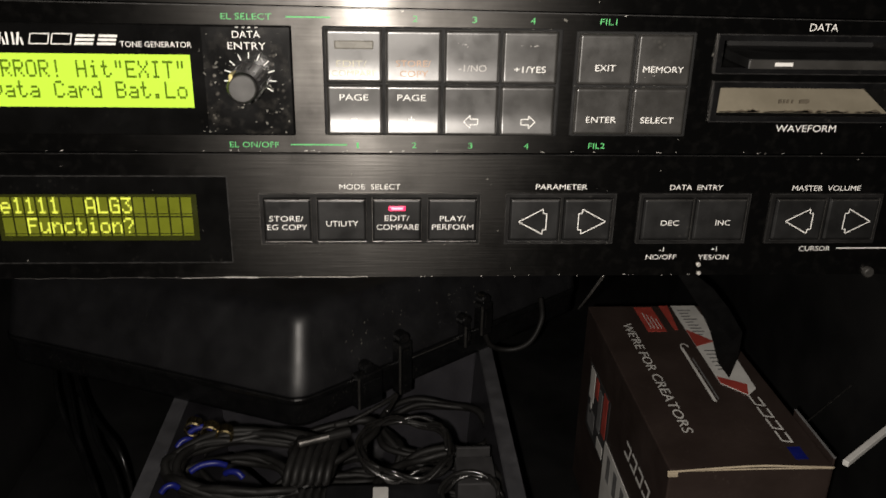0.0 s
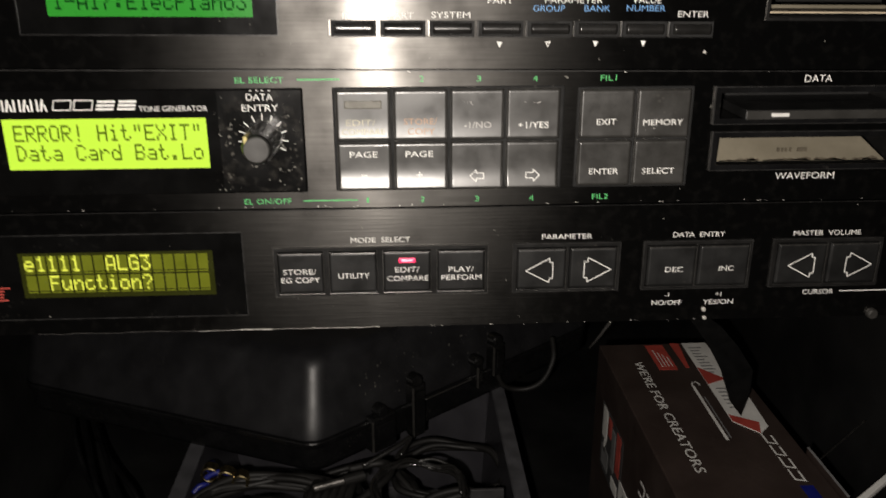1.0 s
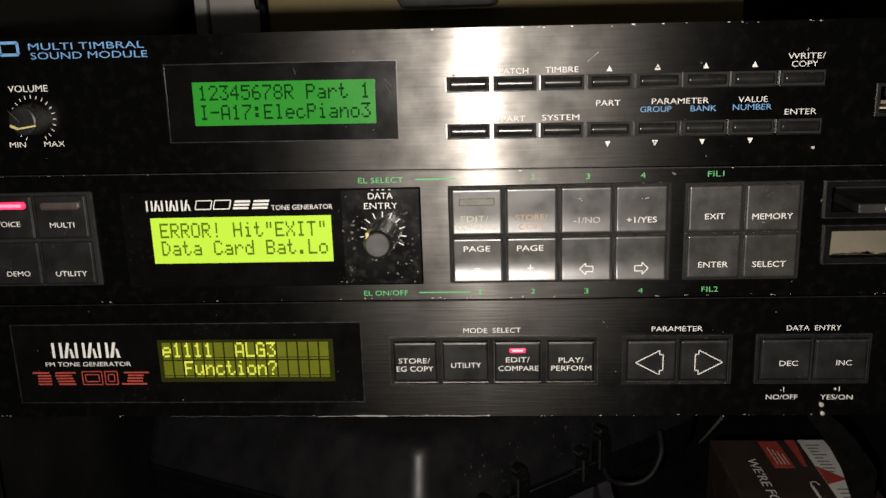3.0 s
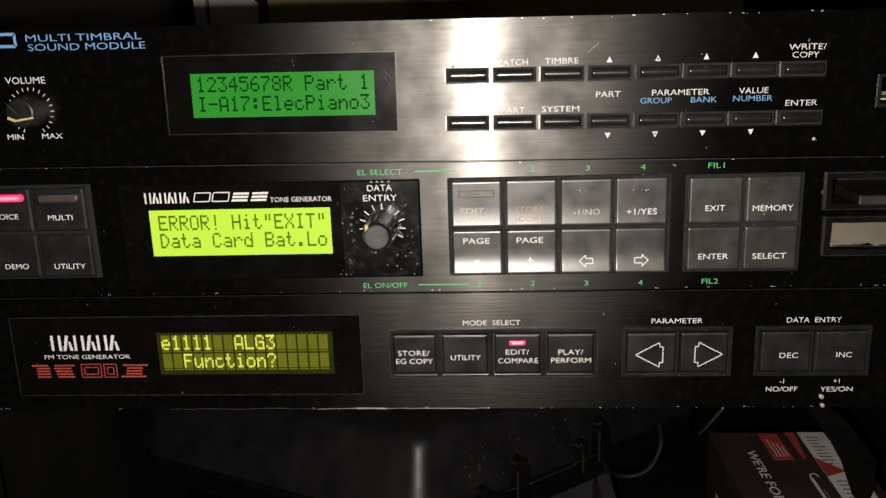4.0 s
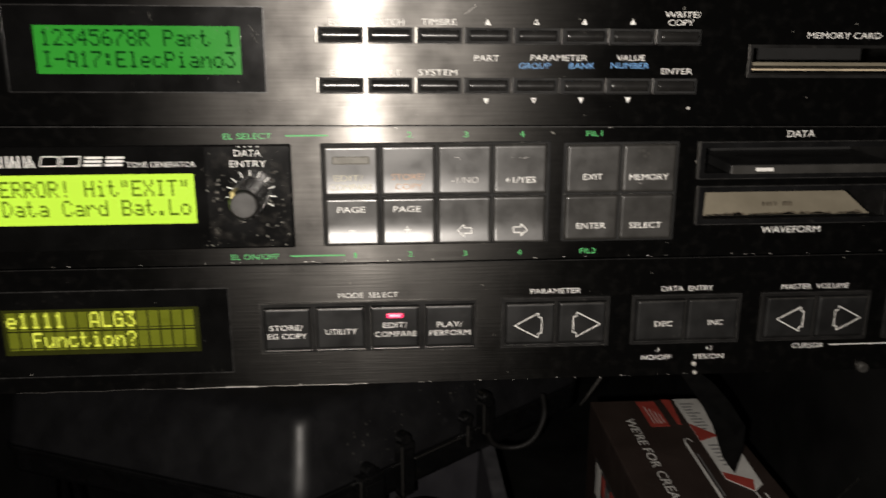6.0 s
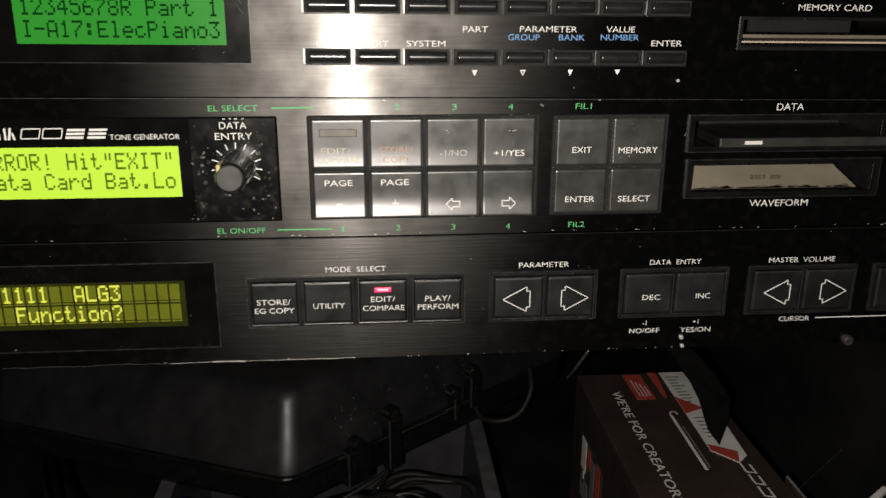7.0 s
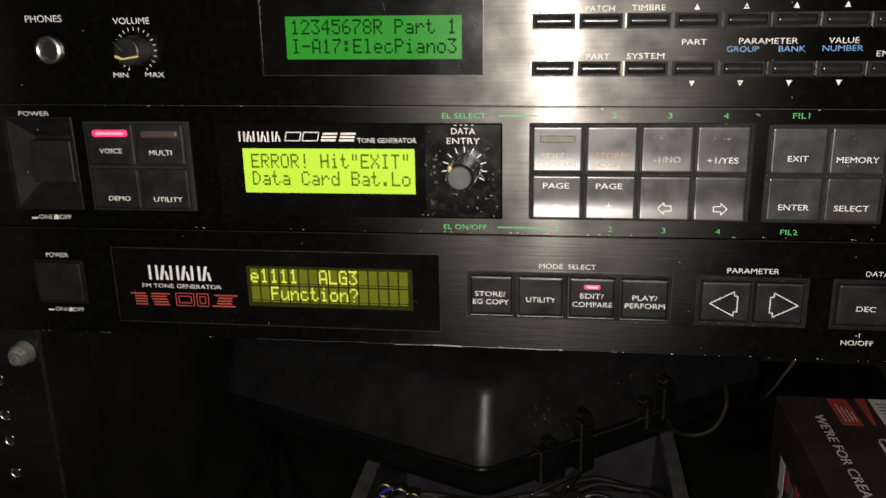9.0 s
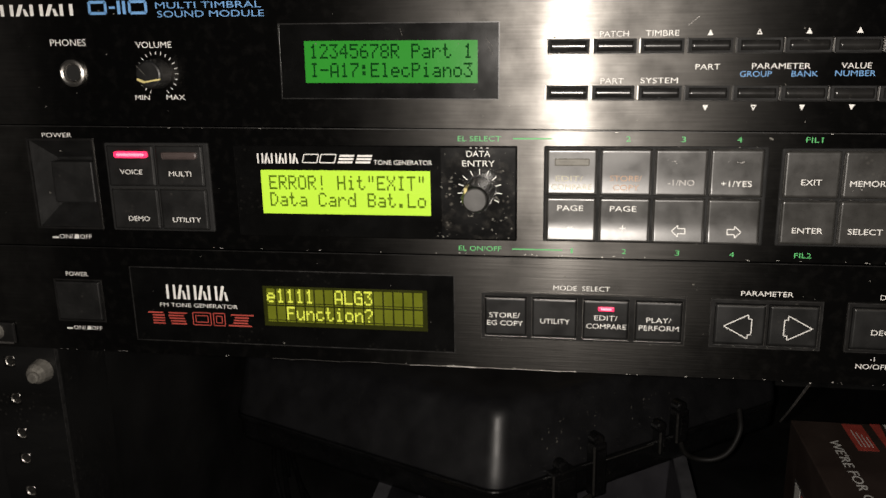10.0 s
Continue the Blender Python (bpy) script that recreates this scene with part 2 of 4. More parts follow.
def key_shape(x0, x1, z0, z1, out, dish=0.0, bevel=0.6, bm=None):
    """A key cap whose face scoops outwards to its lower edge (dish > 0) or bulges (dish < 0)."""
    fresh = bmesh.new()
    steps, grid = (0, 0.03, 0.07, 0.2, 0.33, 0.46, 0.6, 0.93, 0.97, 1), []
    for j, f in enumerate(steps):
        u = 2 * f - 1
        z = z0 + (z1 - z0) * f
        curve = min(u, 0) ** 2 if dish > 0 else u * u - 0.5
        y = -out - dish * curve + (bevel if f in (0, 1) else 0)
        grid.append([fresh.verts.new(p) for p in ((x0, 0.4, z), (x0, y + bevel, z), (x0 + bevel, y, z), (x0 + 2 * bevel, y, z), (x1 - 2 * bevel, y, z), (x1 - bevel, y, z), (x1, y + bevel, z), (x1, 0.4, z))])
    for j in range(len(steps) - 1):
        for i in range(7):
            face = fresh.faces.new((grid[j][i], grid[j][i + 1], grid[j + 1][i + 1], grid[j + 1][i]))
            face.smooth = 2 <= i <= 4
    fresh.faces.new(grid[0][::-1])
    fresh.faces.new(grid[-1])
    bmesh.ops.recalc_face_normals(fresh, faces=fresh.faces[:])
    if bm is None:
        return fresh
    join(bm, fresh)
    return bm


def disc(cx, cz, radius, y0, y1, bevel=0.0, sides=40, taper=1.0):
    """A turned cap whose axis points at the camera; y0 is the front."""
    bm = bmesh.new()
    rings = [(radius, y1), (radius * taper, y0 + bevel), (radius * taper - bevel * 0.4, y0 + bevel * 0.3), (radius * taper - bevel, y0)]
    loops = []
    for r, y in rings:
        loops.append([bm.verts.new((cx + r * math.cos(2 * math.pi * k / sides), y, cz + r * math.sin(2 * math.pi * k / sides))) for k in range(sides)])
    for a, b in zip(loops, loops[1:]):
        for k in range(sides):
            bm.faces.new((a[k], a[(k + 1) % sides], b[(k + 1) % sides], b[k]))
    bm.faces.new(loops[-1])
    bm.faces.new(loops[0][::-1])
    bmesh.ops.recalc_face_normals(bm, faces=bm.faces[:])
    return bm


def tube(cx, cz, outer, inner, y0, y1, sides=40):
    """A ring whose axis points at the camera."""
    bm = bmesh.new()
    mid = (outer + inner) / 2
    profile = [(outer, y1), (outer, y0 + 0.4), (mid, y0), (inner, y0 + 0.4), (inner, y1)]
    loops = [[bm.verts.new((cx + r * math.cos(2 * math.pi * k / sides), y, cz + r * math.sin(2 * math.pi * k / sides))) for k in range(sides)] for r, y in profile]
    for a, b in zip(loops, loops[1:]):
        for k in range(sides):
            bm.faces.new((a[k], a[(k + 1) % sides], b[(k + 1) % sides], b[k]))
    bmesh.ops.recalc_face_normals(bm, faces=bm.faces[:])
    return bm


def bar(x0, z0, x1, z1, width, y=-0.05, thick=0.12, bm=None):
    """A thin printed stroke from one point of the panel to another."""
    bm = bm or bmesh.new()
    d = Vector((x1 - x0, z1 - z0)).normalized()
    n = Vector((-d.y, d.x)) * width / 2
    ring4 = [(x0 + n.x, z0 + n.y), (x0 - n.x, z0 - n.y), (x1 - n.x, z1 - n.y), (x1 + n.x, z1 + n.y)]
    front = [bm.verts.new((a, y, b)) for a, b in ring4]
    back = [bm.verts.new((a, y + thick, b)) for a, b in ring4]
    bm.faces.new(front)
    bm.faces.new(back[::-1])
    for k in range(4):
        bm.faces.new((front[k], back[k], back[(k + 1) % 4], front[(k + 1) % 4]))
    bmesh.ops.recalc_face_normals(bm, faces=bm.faces[:])
    return bm


def shape(points, y=-0.05, thick=0.12, bm=None):
    """A flat printed shape with the outline given on the panel."""
    bm = bm or bmesh.new()
    front = [bm.verts.new((a, y, b)) for a, b in points]
    back = [bm.verts.new((a, y + thick, b)) for a, b in points]
    bm.faces.new(front)
    bm.faces.new(back[::-1])
    for k in range(len(points)):
        j = (k + 1) % len(points)
        bm.faces.new((front[k], back[k], back[j], front[j]))
    bmesh.ops.recalc_face_normals(bm, faces=bm.faces[:])
    return bm


def words(text, cx, cz, high, wide=0.0, y=-0.06, heavy=0.0):
    """Lettering as a mesh on the panel: its centre, the capitals' height and the line's width."""
    curve = bpy.data.curves.new("words", "FONT")
    curve.body, curve.size, curve.extrude, curve.offset, curve.resolution_u = text, 1.0, 0.0, heavy, 3
    ob = bpy.data.objects.new("words", curve)
    scene.collection.objects.link(ob)
    mesh = bpy.data.meshes.new_from_object(ob.evaluated_get(bpy.context.evaluated_depsgraph_get()))
    bpy.data.objects.remove(ob)
    bpy.data.curves.remove(curve)
    bm = bmesh.new()
    bm.from_mesh(mesh)
    bpy.data.meshes.remove(mesh)
    xs, ys = [v.co.x for v in bm.verts], [v.co.y for v in bm.verts]
    sz = high / (max(ys) - min(ys)) if text in "+-" else high / 0.70
    sx = wide / (max(xs) - min(xs)) if wide else sz
    mx, mz = (max(xs) + min(xs)) / 2, (max(ys) + min(ys)) / 2 if text in "+-" else 0.35
    for v in bm.verts:
        v.co = Vector((cx + (v.co.x - mx) * sx, y, cz + (v.co.y - mz) * sz))
    extruded = bmesh.ops.extrude_face_region(bm, geom=bm.faces[:])
    for v in extruded["geom"]:
        if isinstance(v, bmesh.types.BMVert):
            v.co.y += 0.1
    bmesh.ops.recalc_face_normals(bm, faces=bm.faces[:])
    return bm


def flecks(seed, count, x0, x1, z0, z1, y=-0.02):
    """Dust flecks and crumbs stuck to a panel, each with its own ragged outline."""
    rng, bm = random.Random(seed), bmesh.new()
    for _ in range(count):
        cx, cz, size, turn = rng.uniform(x0, x1), rng.uniform(z0, z1), 0.10 + 0.34 * rng.random() ** 3, rng.uniform(0, 6.28)
        long = rng.uniform(1.0, 2.4)
        ring6 = []
        for k in range(6):
            a, r = k * math.pi / 3, size * rng.uniform(0.6, 1.2)
            u, v = r * long * math.cos(a), r * math.sin(a)
            ring6.append((cx + u * math.cos(turn) - v * math.sin(turn), cz + u * math.sin(turn) + v * math.cos(turn)))
        shape(ring6, y, 0.06, bm)
    return bm


def drape(bm, z0, z1, dish):
    """Lays a print on the scooped face of a key between z0 and z1."""
    for v in bm.verts:
        u = 2 * (v.co.z - z0) / (z1 - z0) - 1
        v.co.y -= dish * min(u, 0) ** 2
    return bm


def chips(seed, count, x0, x1, z, spread=0.4, y=0.0, big=1.0):
    """Small bare scuffs along a panel's edge."""
    rng, bm = random.Random(seed), bmesh.new()
    for _ in range(count):
        cx, cz, w, h = rng.uniform(x0, x1), z + rng.uniform(-spread, spread), rng.uniform(0.15, 0.7) * big, rng.uniform(0.06, 0.2) * big
        shape([(cx + w * (0.6 + rng.random() * 0.5) * math.cos(a), cz + h * (0.6 + rng.random() * 0.5) * math.sin(a)) for a in (0, 1, 2.1, 3.2, 4.2, 5.3)], y - 0.03, 0.08, bm)
    return bm


# columns of the 5 x 7 dot characters, two hex digits a column, lowest bit on top
DOTS = {"!": "00005F0000", '"': "0007000700", "-": "0808080808", ".": "0060600000", "1": "00427F4000", "2": "4261514946",
        "3": "2141454B31", "4": "1814127F10", "5": "2745454539", "6": "3C4A494930", "7": "0171090503", "8": "3649494936",
        ":": "0036360000", "?": "0201510906", "A": "7E1111117E", "B": "7F49494936", "C": "3E41414122", "D": "7F4141221C",
        "E": "7F49494941", "F": "7F09090901", "G": "3E4149497A", "H": "7F0808087F", "I": "00417F4100", "L": "7F40404040",
        "O": "3E4141413E", "P": "7F09090906", "R": "7F09192946", "T": "01017F0101", "X": "6314081463", "a": "2054545478",
        "c": "3844444420", "d": "384444487F", "e": "3854545418", "i": "00447D4000", "l": "00417F4000", "n": "7C08040478",
        "o": "3844444438", "r": "7C08040408", "t": "043F444020", "u": "3C4040207C"}


def dots(text, x0, x1, z0, z1, y, full=0.96):
    """A line of 16 dot-matrix characters between x0 and x1; z0 and z1 are the foot and the top."""
    bm = bmesh.new()
    pitch = (x1 - x0) / 16
    dx, dz = pitch / 6, (z1 - z0) / 7
    for i, ch in enumerate(text):
        code = DOTS.get(ch, "0000000000")
        for col in range(5):
            bits = int(code[2 * col:2 * col + 2], 16)
            for row in range(7):
                if bits >> row & 1:
                    a, b = x0 + i * pitch + (col + 0.5) * dx, z1 - (row + 1) * dz
                    shape([(a, b), (a + dx * full, b), (a + dx * full, b + dz * full), (a, b + dz * full)], y, 0.05, bm)
    return bm


def cable(name, points, radius, mat, parent=None, label="", sides=8, steps=8):
    """A round flexible cable swept along a smooth line through the points."""
    pts = [Vector(p) for p in points]
    line = []
    for k in range(len(pts) - 1):
        p0, p1, p2, p3 = pts[max(k - 1, 0)], pts[k], pts[k + 1], pts[min(k + 2, len(pts) - 1)]
        for s in range(steps):
            t = s / steps
            line.append(0.5 * ((2 * p1) + (p2 - p0) * t + (2 * p0 - 5 * p1 + 4 * p2 - p3) * t * t + (3 * p1 - p0 - 3 * p2 + p3) * t ** 3))
    line.append(pts[-1])
    bm, loops, up = bmesh.new(), [], Vector((0.13, 0.21, 0.97))
    for k, p in enumerate(line):
        d = (line[min(k + 1, len(line) - 1)] - line[max(k - 1, 0)]).normalized()
        a = d.cross(up)
        a = a.normalized() if a.length > 1e-4 else Vector((1, 0, 0))
        b = d.cross(a).normalized()
        loops.append([bm.verts.new(p + (a * math.cos(2 * math.pi * i / sides) + b * math.sin(2 * math.pi * i / sides)) * radius) for i in range(sides)])
    for u, v in zip(loops, loops[1:]):
        for i in range(sides):
            bm.faces.new((u[i], u[(i + 1) % sides], v[(i + 1) % sides], v[i]))
    bm.faces.new(loops[0][::-1])
    bm.faces.new(loops[-1])
    bmesh.ops.recalc_face_normals(bm, faces=bm.faces[:])
    return part(name, bm, mat, parent, label, smooth=True)


X0, X1 = -247.0, 253.0      # the rack panels' ends

LEAN = 0.009                # the top module hangs lower at one end


def tilt(x):
    """How far the top module's lean lifts what stands at x."""
    return LEAN * (80 - x)


# ---- the top module: brushed black panel with a green display ----
top = thing("sound_module", (10, 0, 593.6), "black brushed-metal rack sound module with lit green display", "sound module", "rack modules")
WINDOW = (-107.0, -26.8, 603.8, 630.6)
CARD_SLOT = (131, 191, 610, 619)
part("front_panel", plate(X0, X1, 593.6, 640.4, 0, 3.5, [WINDOW, CARD_SLOT]), BRUSHED, top)
part("chassis", plate(X0 + 20, X1 - 20, 595.5, 638.5, 250, 252), DARK, top)
part("cover", block(X0 + 20, X1 - 20, 3.6, 250, 637, 638.4, 0.4), DARK, top)
tagged(part("paint_chips", chips(3, 26, -60, 130, 640.0, 0.25), BARE, top, "bare metal scuffs"), kind="stuff")
glass = part("window", plate(*WINDOW, 0.14, 2.6), GLOSS, top, "glossy black display window")
part("window_rim", ring(*WINDOW, 0.35, -0.05, 0.13), RIM, top)
part("display", plate(-97.5, -34.5, 609.6, 624.4, 0.06, 0.14), LCD_GREEN, glass, "lit green display")
part("display_text", dots("12345678R Part 1", -95.9, -36.0, 618.2, 623.3, 0.02), LCD_GREEN_INK, glass, "dark dot-matrix characters")
part("display_text", dots("I-A17:ElecPiano3", -95.9, -36.0, 611.6, 616.7, 0.02), LCD_GREEN_INK, glass, "dark dot-matrix characters")


def print_on(owner, text, cx, cz, high, wide=0.0, mat=WHITE, y=-0.06, heavy=-0.005):
    if owner is top:
        cz -= tilt(cx)
    return part("lettering", words(text, cx, cz, high, wide, y, heavy), mat, owner)


# upper-left markings
print_on(top, "MULTI TIMBRAL", -133.1, 639.4, 2.3, 40.5, BLUE)
print_on(top, "SOUND MODULE", -132.4, 636.3, 2.3, 41.0, BLUE)


def blocks_logo(owner, mat, x0, x1, z0, z1, count, y=-0.06, label="plain white block of a maker's mark"):
    """A maker's mark, kept to plain wedges and upright bars in its colour."""
    step = (x1 - x0) / count
    for k in range(count):
        a, b = x0 + (k + 0.06) * step, x0 + (k + 0.94) * step
        w, m = (b - a) * 0.30, (a + b) / 2
        if k % 2:
            pieces = [[(a, z0), (a + w, z0), (m + w * 0.5, z1), (m - w * 0.5, z1)], [(b - w, z0), (b, z0), (b - w * 0.7, z0 + (z1 - z0) * 0.6), (m + w * 0.3, z0 + (z1 - z0) * 0.6)]]
        else:
            pieces = [[(c, z0), (c + w * 0.85, z0), (c + w * 0.85, z1), (c, z1)] for c in (a, b - w * 0.85)]
        for piece in pieces:
            part("mark_block", shape(piece, y, 0.1), mat, owner, label)


def outline(bm, points, width, y=-0.06):
    for (a, b), (c, d) in zip(points, points[1:]):
        bar(a, b, c, d, width, y, 0.1, bm)
    return bm


blocks_logo(top, WHITE, -216.5, -186, 634.2, 638.4, 5)
for a, b in ((-179.6, -173.2), (-163.6, -157.2)):
    za, zb = 634.9, 638.9
    part("mark_block", outline(bmesh.new(), [(a, za), (b, za), (b, zb), (a, zb), (a, za)], 1.0), BLUE, top, "blue outlined block of a model mark")
for a, b, za, zb in ((-171.8, -169.4, 636.5, 637.3), (-168.5, -167.3, 634.5, 639.3), (-166.4, -165.2, 634.5, 639.3)):
    part("mark_block", shape([(a, za), (b, za), (b, zb), (a, zb)]), BLUE, top, "blue block of a model mark")

# sockets and knob
print_on(top, "PHONES", -190.0, 626.9, 2.5, 14.5)
jack = part("phones_jack", tube(-189.2, 613.2, 5.0, 3.5, -1.6, 0.5), STEEL, top, "nickel headphone socket")
part("socket_hole", disc(-189.2, 613.2, 3.6, -0.1, 0.3), HOLE, jack)
part("socket_sleeve", tube(-189.2, 613.2, 3.5, 2.9, -0.7, 0.2), DULLSTEEL, jack)
print_on(top, "VOLUME", -155.6, 625.6, 2.3, 14.2)
print_on(top, "MIN", -162.0, 606.3, 1.9, 5.8)
print_on(top, "MAX", -148.6, 606.3, 1.9, 7.4)
VX, VZ = -155.0, 613.0
for k in range(21):
    a = radians(-62 + k * 305 / 20)
    part("tick", bar(VX + 7.0 * math.cos(a), VZ + 7.0 * math.sin(a), VX + 8.2 * math.cos(a), VZ + 8.2 * math.sin(a), 0.24), WHITE, top)
knob = part("volume_knob", disc(VX, VZ, 5.6, -7.5, 0.2, 0.8, taper=0.9), KEY, top, "small black volume knob")
pointer = bar(VX - 4.3, VZ - 1.6, VX - 1.6, VZ - 2.7, 0.9, -7.7, 0.5)
bar(VX - 1.7, VZ - 2.7, VX + 4.6, VZ - 1.7, 0.55, -7.7, 0.5, pointer)
part("pointer", pointer, CREAM, knob, "bent yellowed pointer line")
part("knob_scratch", bar(VX - 4.4, VZ + 3.4, VX - 1.0, VZ - 0.2, 0.12, -7.58, 0.1), FLUFF, knob, "fine pale scratch")

# two rows of slim keys
COLS = [-10.1, 5.6, 21.3, 37.0, 52.8, 68.3, 83.7, 99.2]
for zc in (622.1, 606.4):
    for x in COLS:
        key = part("button", key_shape(x + 0.9, x + 13.3, zc - 1.7, zc + 1.7, 1.4, -0.8, 0.4), SHINYKEY, top, smooth=None)
        # A flat dark plate stands for the shaded recess round the key.
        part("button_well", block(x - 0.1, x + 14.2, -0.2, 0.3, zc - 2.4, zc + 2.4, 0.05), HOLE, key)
        # Highlight painted on the well edges: brightest below x 30, fading to the right.
        part("well_edge", block(x - 0.75, x - 0.15, -0.9, 0, zc - 2.4, zc + 2.5, 0.15), BARE if x < 30 else FAINT if x < 60 else RIM, key, "left edge painted bright as if lit" if x < 30 else "")
        part("well_edge", block(x - 0.1, x + 14.2, -0.6, 0, zc - 2.75, zc - 2.45, 0.1), FAINT if x < 60 else RIM, key)
LABELS = [("EDIT", -3.2, 626.7, 6.6), ("PATCH", 12.2, 626.7, 9.6), ("TIMBRE", 28.1, 626.7, 11.0), ("EDIT", -3.2, 611.0, 6.6), ("PART", 12.1, 611.0, 7.8),
          ("SYSTEM", 27.9, 611.0, 12.4), ("PART", 43.6, 615.4, 8.0), ("PARAMETER", 67.2, 615.4, 18.6), ("VALUE", 90.8, 615.3, 9.4),
          ("ENTER", 106.4, 610.9, 10.2), ("WRITE/", 107.0, 628.8, 11.8), ("COPY", 106.6, 626.3, 8.4)]
for text, cx, cz, wide in LABELS:
    print_on(top, text, cx, cz, 1.9, wide)
for text, cx, cz, wide in (("GROUP", 59.3, 612.9, 10.2), ("BANK", 74.9, 612.8, 8.4), ("NUMBER", 90.7, 612.8, 12.6)):
    print_on(top, text, cx, cz, 1.9, wide, BLUE)
for k, cx in enumerate((43.7, 59.4, 75.0, 90.7)):
    for cz, s in ((626.6, 1), (601.7, -1)):
        cz -= tilt(cx)
        bm = shape([(cx - 0.95, cz - 0.9 * s), (cx + 0.95, cz - 0.9 * s), (cx, cz + 1.0 * s)])
        arrow = part("arrow_mark", bm, WHITE, top)
        if k == 1:
            part("arrow_centre", shape([(cx - 0.45, cz - 0.5 * s), (cx + 0.45, cz - 0.5 * s), (cx, cz + 0.3 * s)], -0.12), PAINT, arrow)
part("pin", disc(111.3, 599.2, 0.55, -0.3, 0.1, sides=10), BARE, top)
scratch = bar(36.4, 628.6, 40.0, 631.6, 0.09, -0.02)
part("scratch", scratch, WORNPRINT, top, "bright scratch in the finish")
print_on(top, "MEMORY CARD", 161.8, 622.1, 2.0, 25.0)
slot = part("card_slot", ring(130.2, 191.8, 609.2, 619.8, 1.0, -0.6, 3.0), RIM, top, "dark card slot")
part("slot_floor", block(131, 191, 3.0, 40, 609.6, 610.4), RIM, slot)
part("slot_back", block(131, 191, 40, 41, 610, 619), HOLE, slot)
part("slot_lip", block(131.4, 190.6, 1.5, 14, 611.4, 612.0, 0.2), KRAFT, slot, "pale card edge")
part("slot_flap", block(131.4, 190.6, 5.5, 7, 612.7, 613.9, 0.2), DULLFLAP, slot, "pale inner flap")

top.rotation_euler.y = LEAN
top.location.z += tilt(10) * K

# ---- the middle module: lime display, dial and square keys ----
mid = thing("tone_generator", (10, 0, 547.6), "black rack tone generator with lime display and square keys", "tone generator", "rack modules")
SLOT_A, SLOT_B = (118.6, 184.4, 576.6, 586.0), (119.2, 183.6, 560.6, 570.8)
POWER_HOLE = (-212.5, -185.0, 555.0, 590.4)
face = plate(X0, X1, 547.6, 593.2, 0, 3.5, [SLOT_A, SLOT_B, POWER_HOLE])
for v in face.verts:
    if v.co.z > 593:
        v.co.z += tilt(v.co.x) + 0.05
part("front_panel", face, BRUSHED, mid)
part("chassis", block(X0 + 20, X1 - 20, 30, 250, 549, 592, 1), DARK, mid)
tagged(part("paint_chips", chips(5, 40, -140, 200, 548.0, 0.25), BARE, mid, "bare metal scuffs"), kind="stuff")
upper_chips = chips(6, 14, -180, 150, 592.8, 0.2)
for v in upper_chips.verts:
    v.co.z += tilt(v.co.x)
tagged(part("paint_chips", upper_chips, BARE, mid, "bare metal scuffs"), kind="stuff")
part("display_panel", block(-127.4, -20.2, -0.5, 0.6, 553.3, 588.4, 0.5), GLOSS, mid, "glossy black display panel")
part("dial_plate", block(-48, -20.9, -0.54, 0.2, 554.0, 587.7, 0.02), DUSTY, mid, "dusty black area round the dial")
blocks_logo(mid, WHITE, -118.2, -101.8, 581.6, 585.4, 6, -0.6)
for a, w in ((-100.4, 5.6), (-93.8, 5.8)):
    part("mark_block", outline(bmesh.new(), [(a, 582.0), (a + w, 582.0), (a + w + 0.8, 585.1), (a + 0.8, 585.1), (a, 582.0)], 0.35, -0.6), WHITE, mid, "white outlined block of a model mark")
for a in (-86.8, -80.0):
    for z, d in ((582.2, 0.0), (583.4, 0.4), (584.6, 0.8)):
        part("mark_block", shape([(a + d, z - 0.38), (a + d + 5.6, z - 0.38), (a + d + 5.8, z + 0.38), (a + d + 0.2, z + 0.38)], -0.6, 0.1), WHITE, mid, "white bar of a model mark")
print_on(mid, "TONE GENERATOR", -62.1, 582.2, 1.75, 21.8, WHITE, -0.6)
lime = part("display", plate(-117.0, -52.0, 562.4, 579.1, -0.75, -0.4), LCD_LIME, mid, "brightly lit lime display")
part("display_text", dots('ERROR! Hit"EXIT"', -114.2, -53.4, 571.8, 577.2, -0.82), LCD_LIME_INK, lime, "dark dot-matrix characters")
part("display_text", dots("Data Card Bat.Lo", -114.2, -53.4, 565.3, 570.7, -0.82), LCD_LIME_INK, lime, "dark dot-matrix characters")
print_on(mid, "DATA", -34.2, 585.6, 2.2, 8.6, WHITE, -0.6)
print_on(mid, "ENTRY", -34.2, 582.1, 2.2, 11.8, WHITE, -0.6)
for k in range(11):
    a = radians(-30 + k * 240 / 10)
    part("tick", bar(-33.8 + 6.1 * math.cos(a), 571.9 + 6.1 * math.sin(a), -33.8 + 8.2 * math.cos(a), 571.9 + 8.2 * math.sin(a), 0.32, -0.58), WHITE, mid)
for x in (-37.4, -35.4, -33.6, -31.4):
    part("worn_print", bar(x, 587.7, x + 0.9, 587.7, 0.35, -0.6, 0.1), WORNPRINT, mid, "worn remains of print")
dial = part("data_knob", disc(-33.8, 571.7, 5.4, -16, -0.4, 1.0, taper=0.88), RIM, mid, "dusty dark grey turning knob")
for k in range(14):
    a = 2 * math.pi * k / 14
    part("grip_rib", bar(-33.8 + 4.6 * math.cos(a), 571.7 + 4.6 * math.sin(a), -33.8 + 5.5 * math.cos(a), 571.7 + 5.5 * math.sin(a), 0.7, -12.5, 11), RIM, dial)
part("knob_pointer", block(-37.6, -36.4, -16.3, -9, 573.6, 576.0, 0.3), CREAM, dial, "yellowed pointer")
part("knob_cap", disc(-33.8, 571.7, 4.3, -16.5, -15.6, 0.5), GREYKEY, dial)


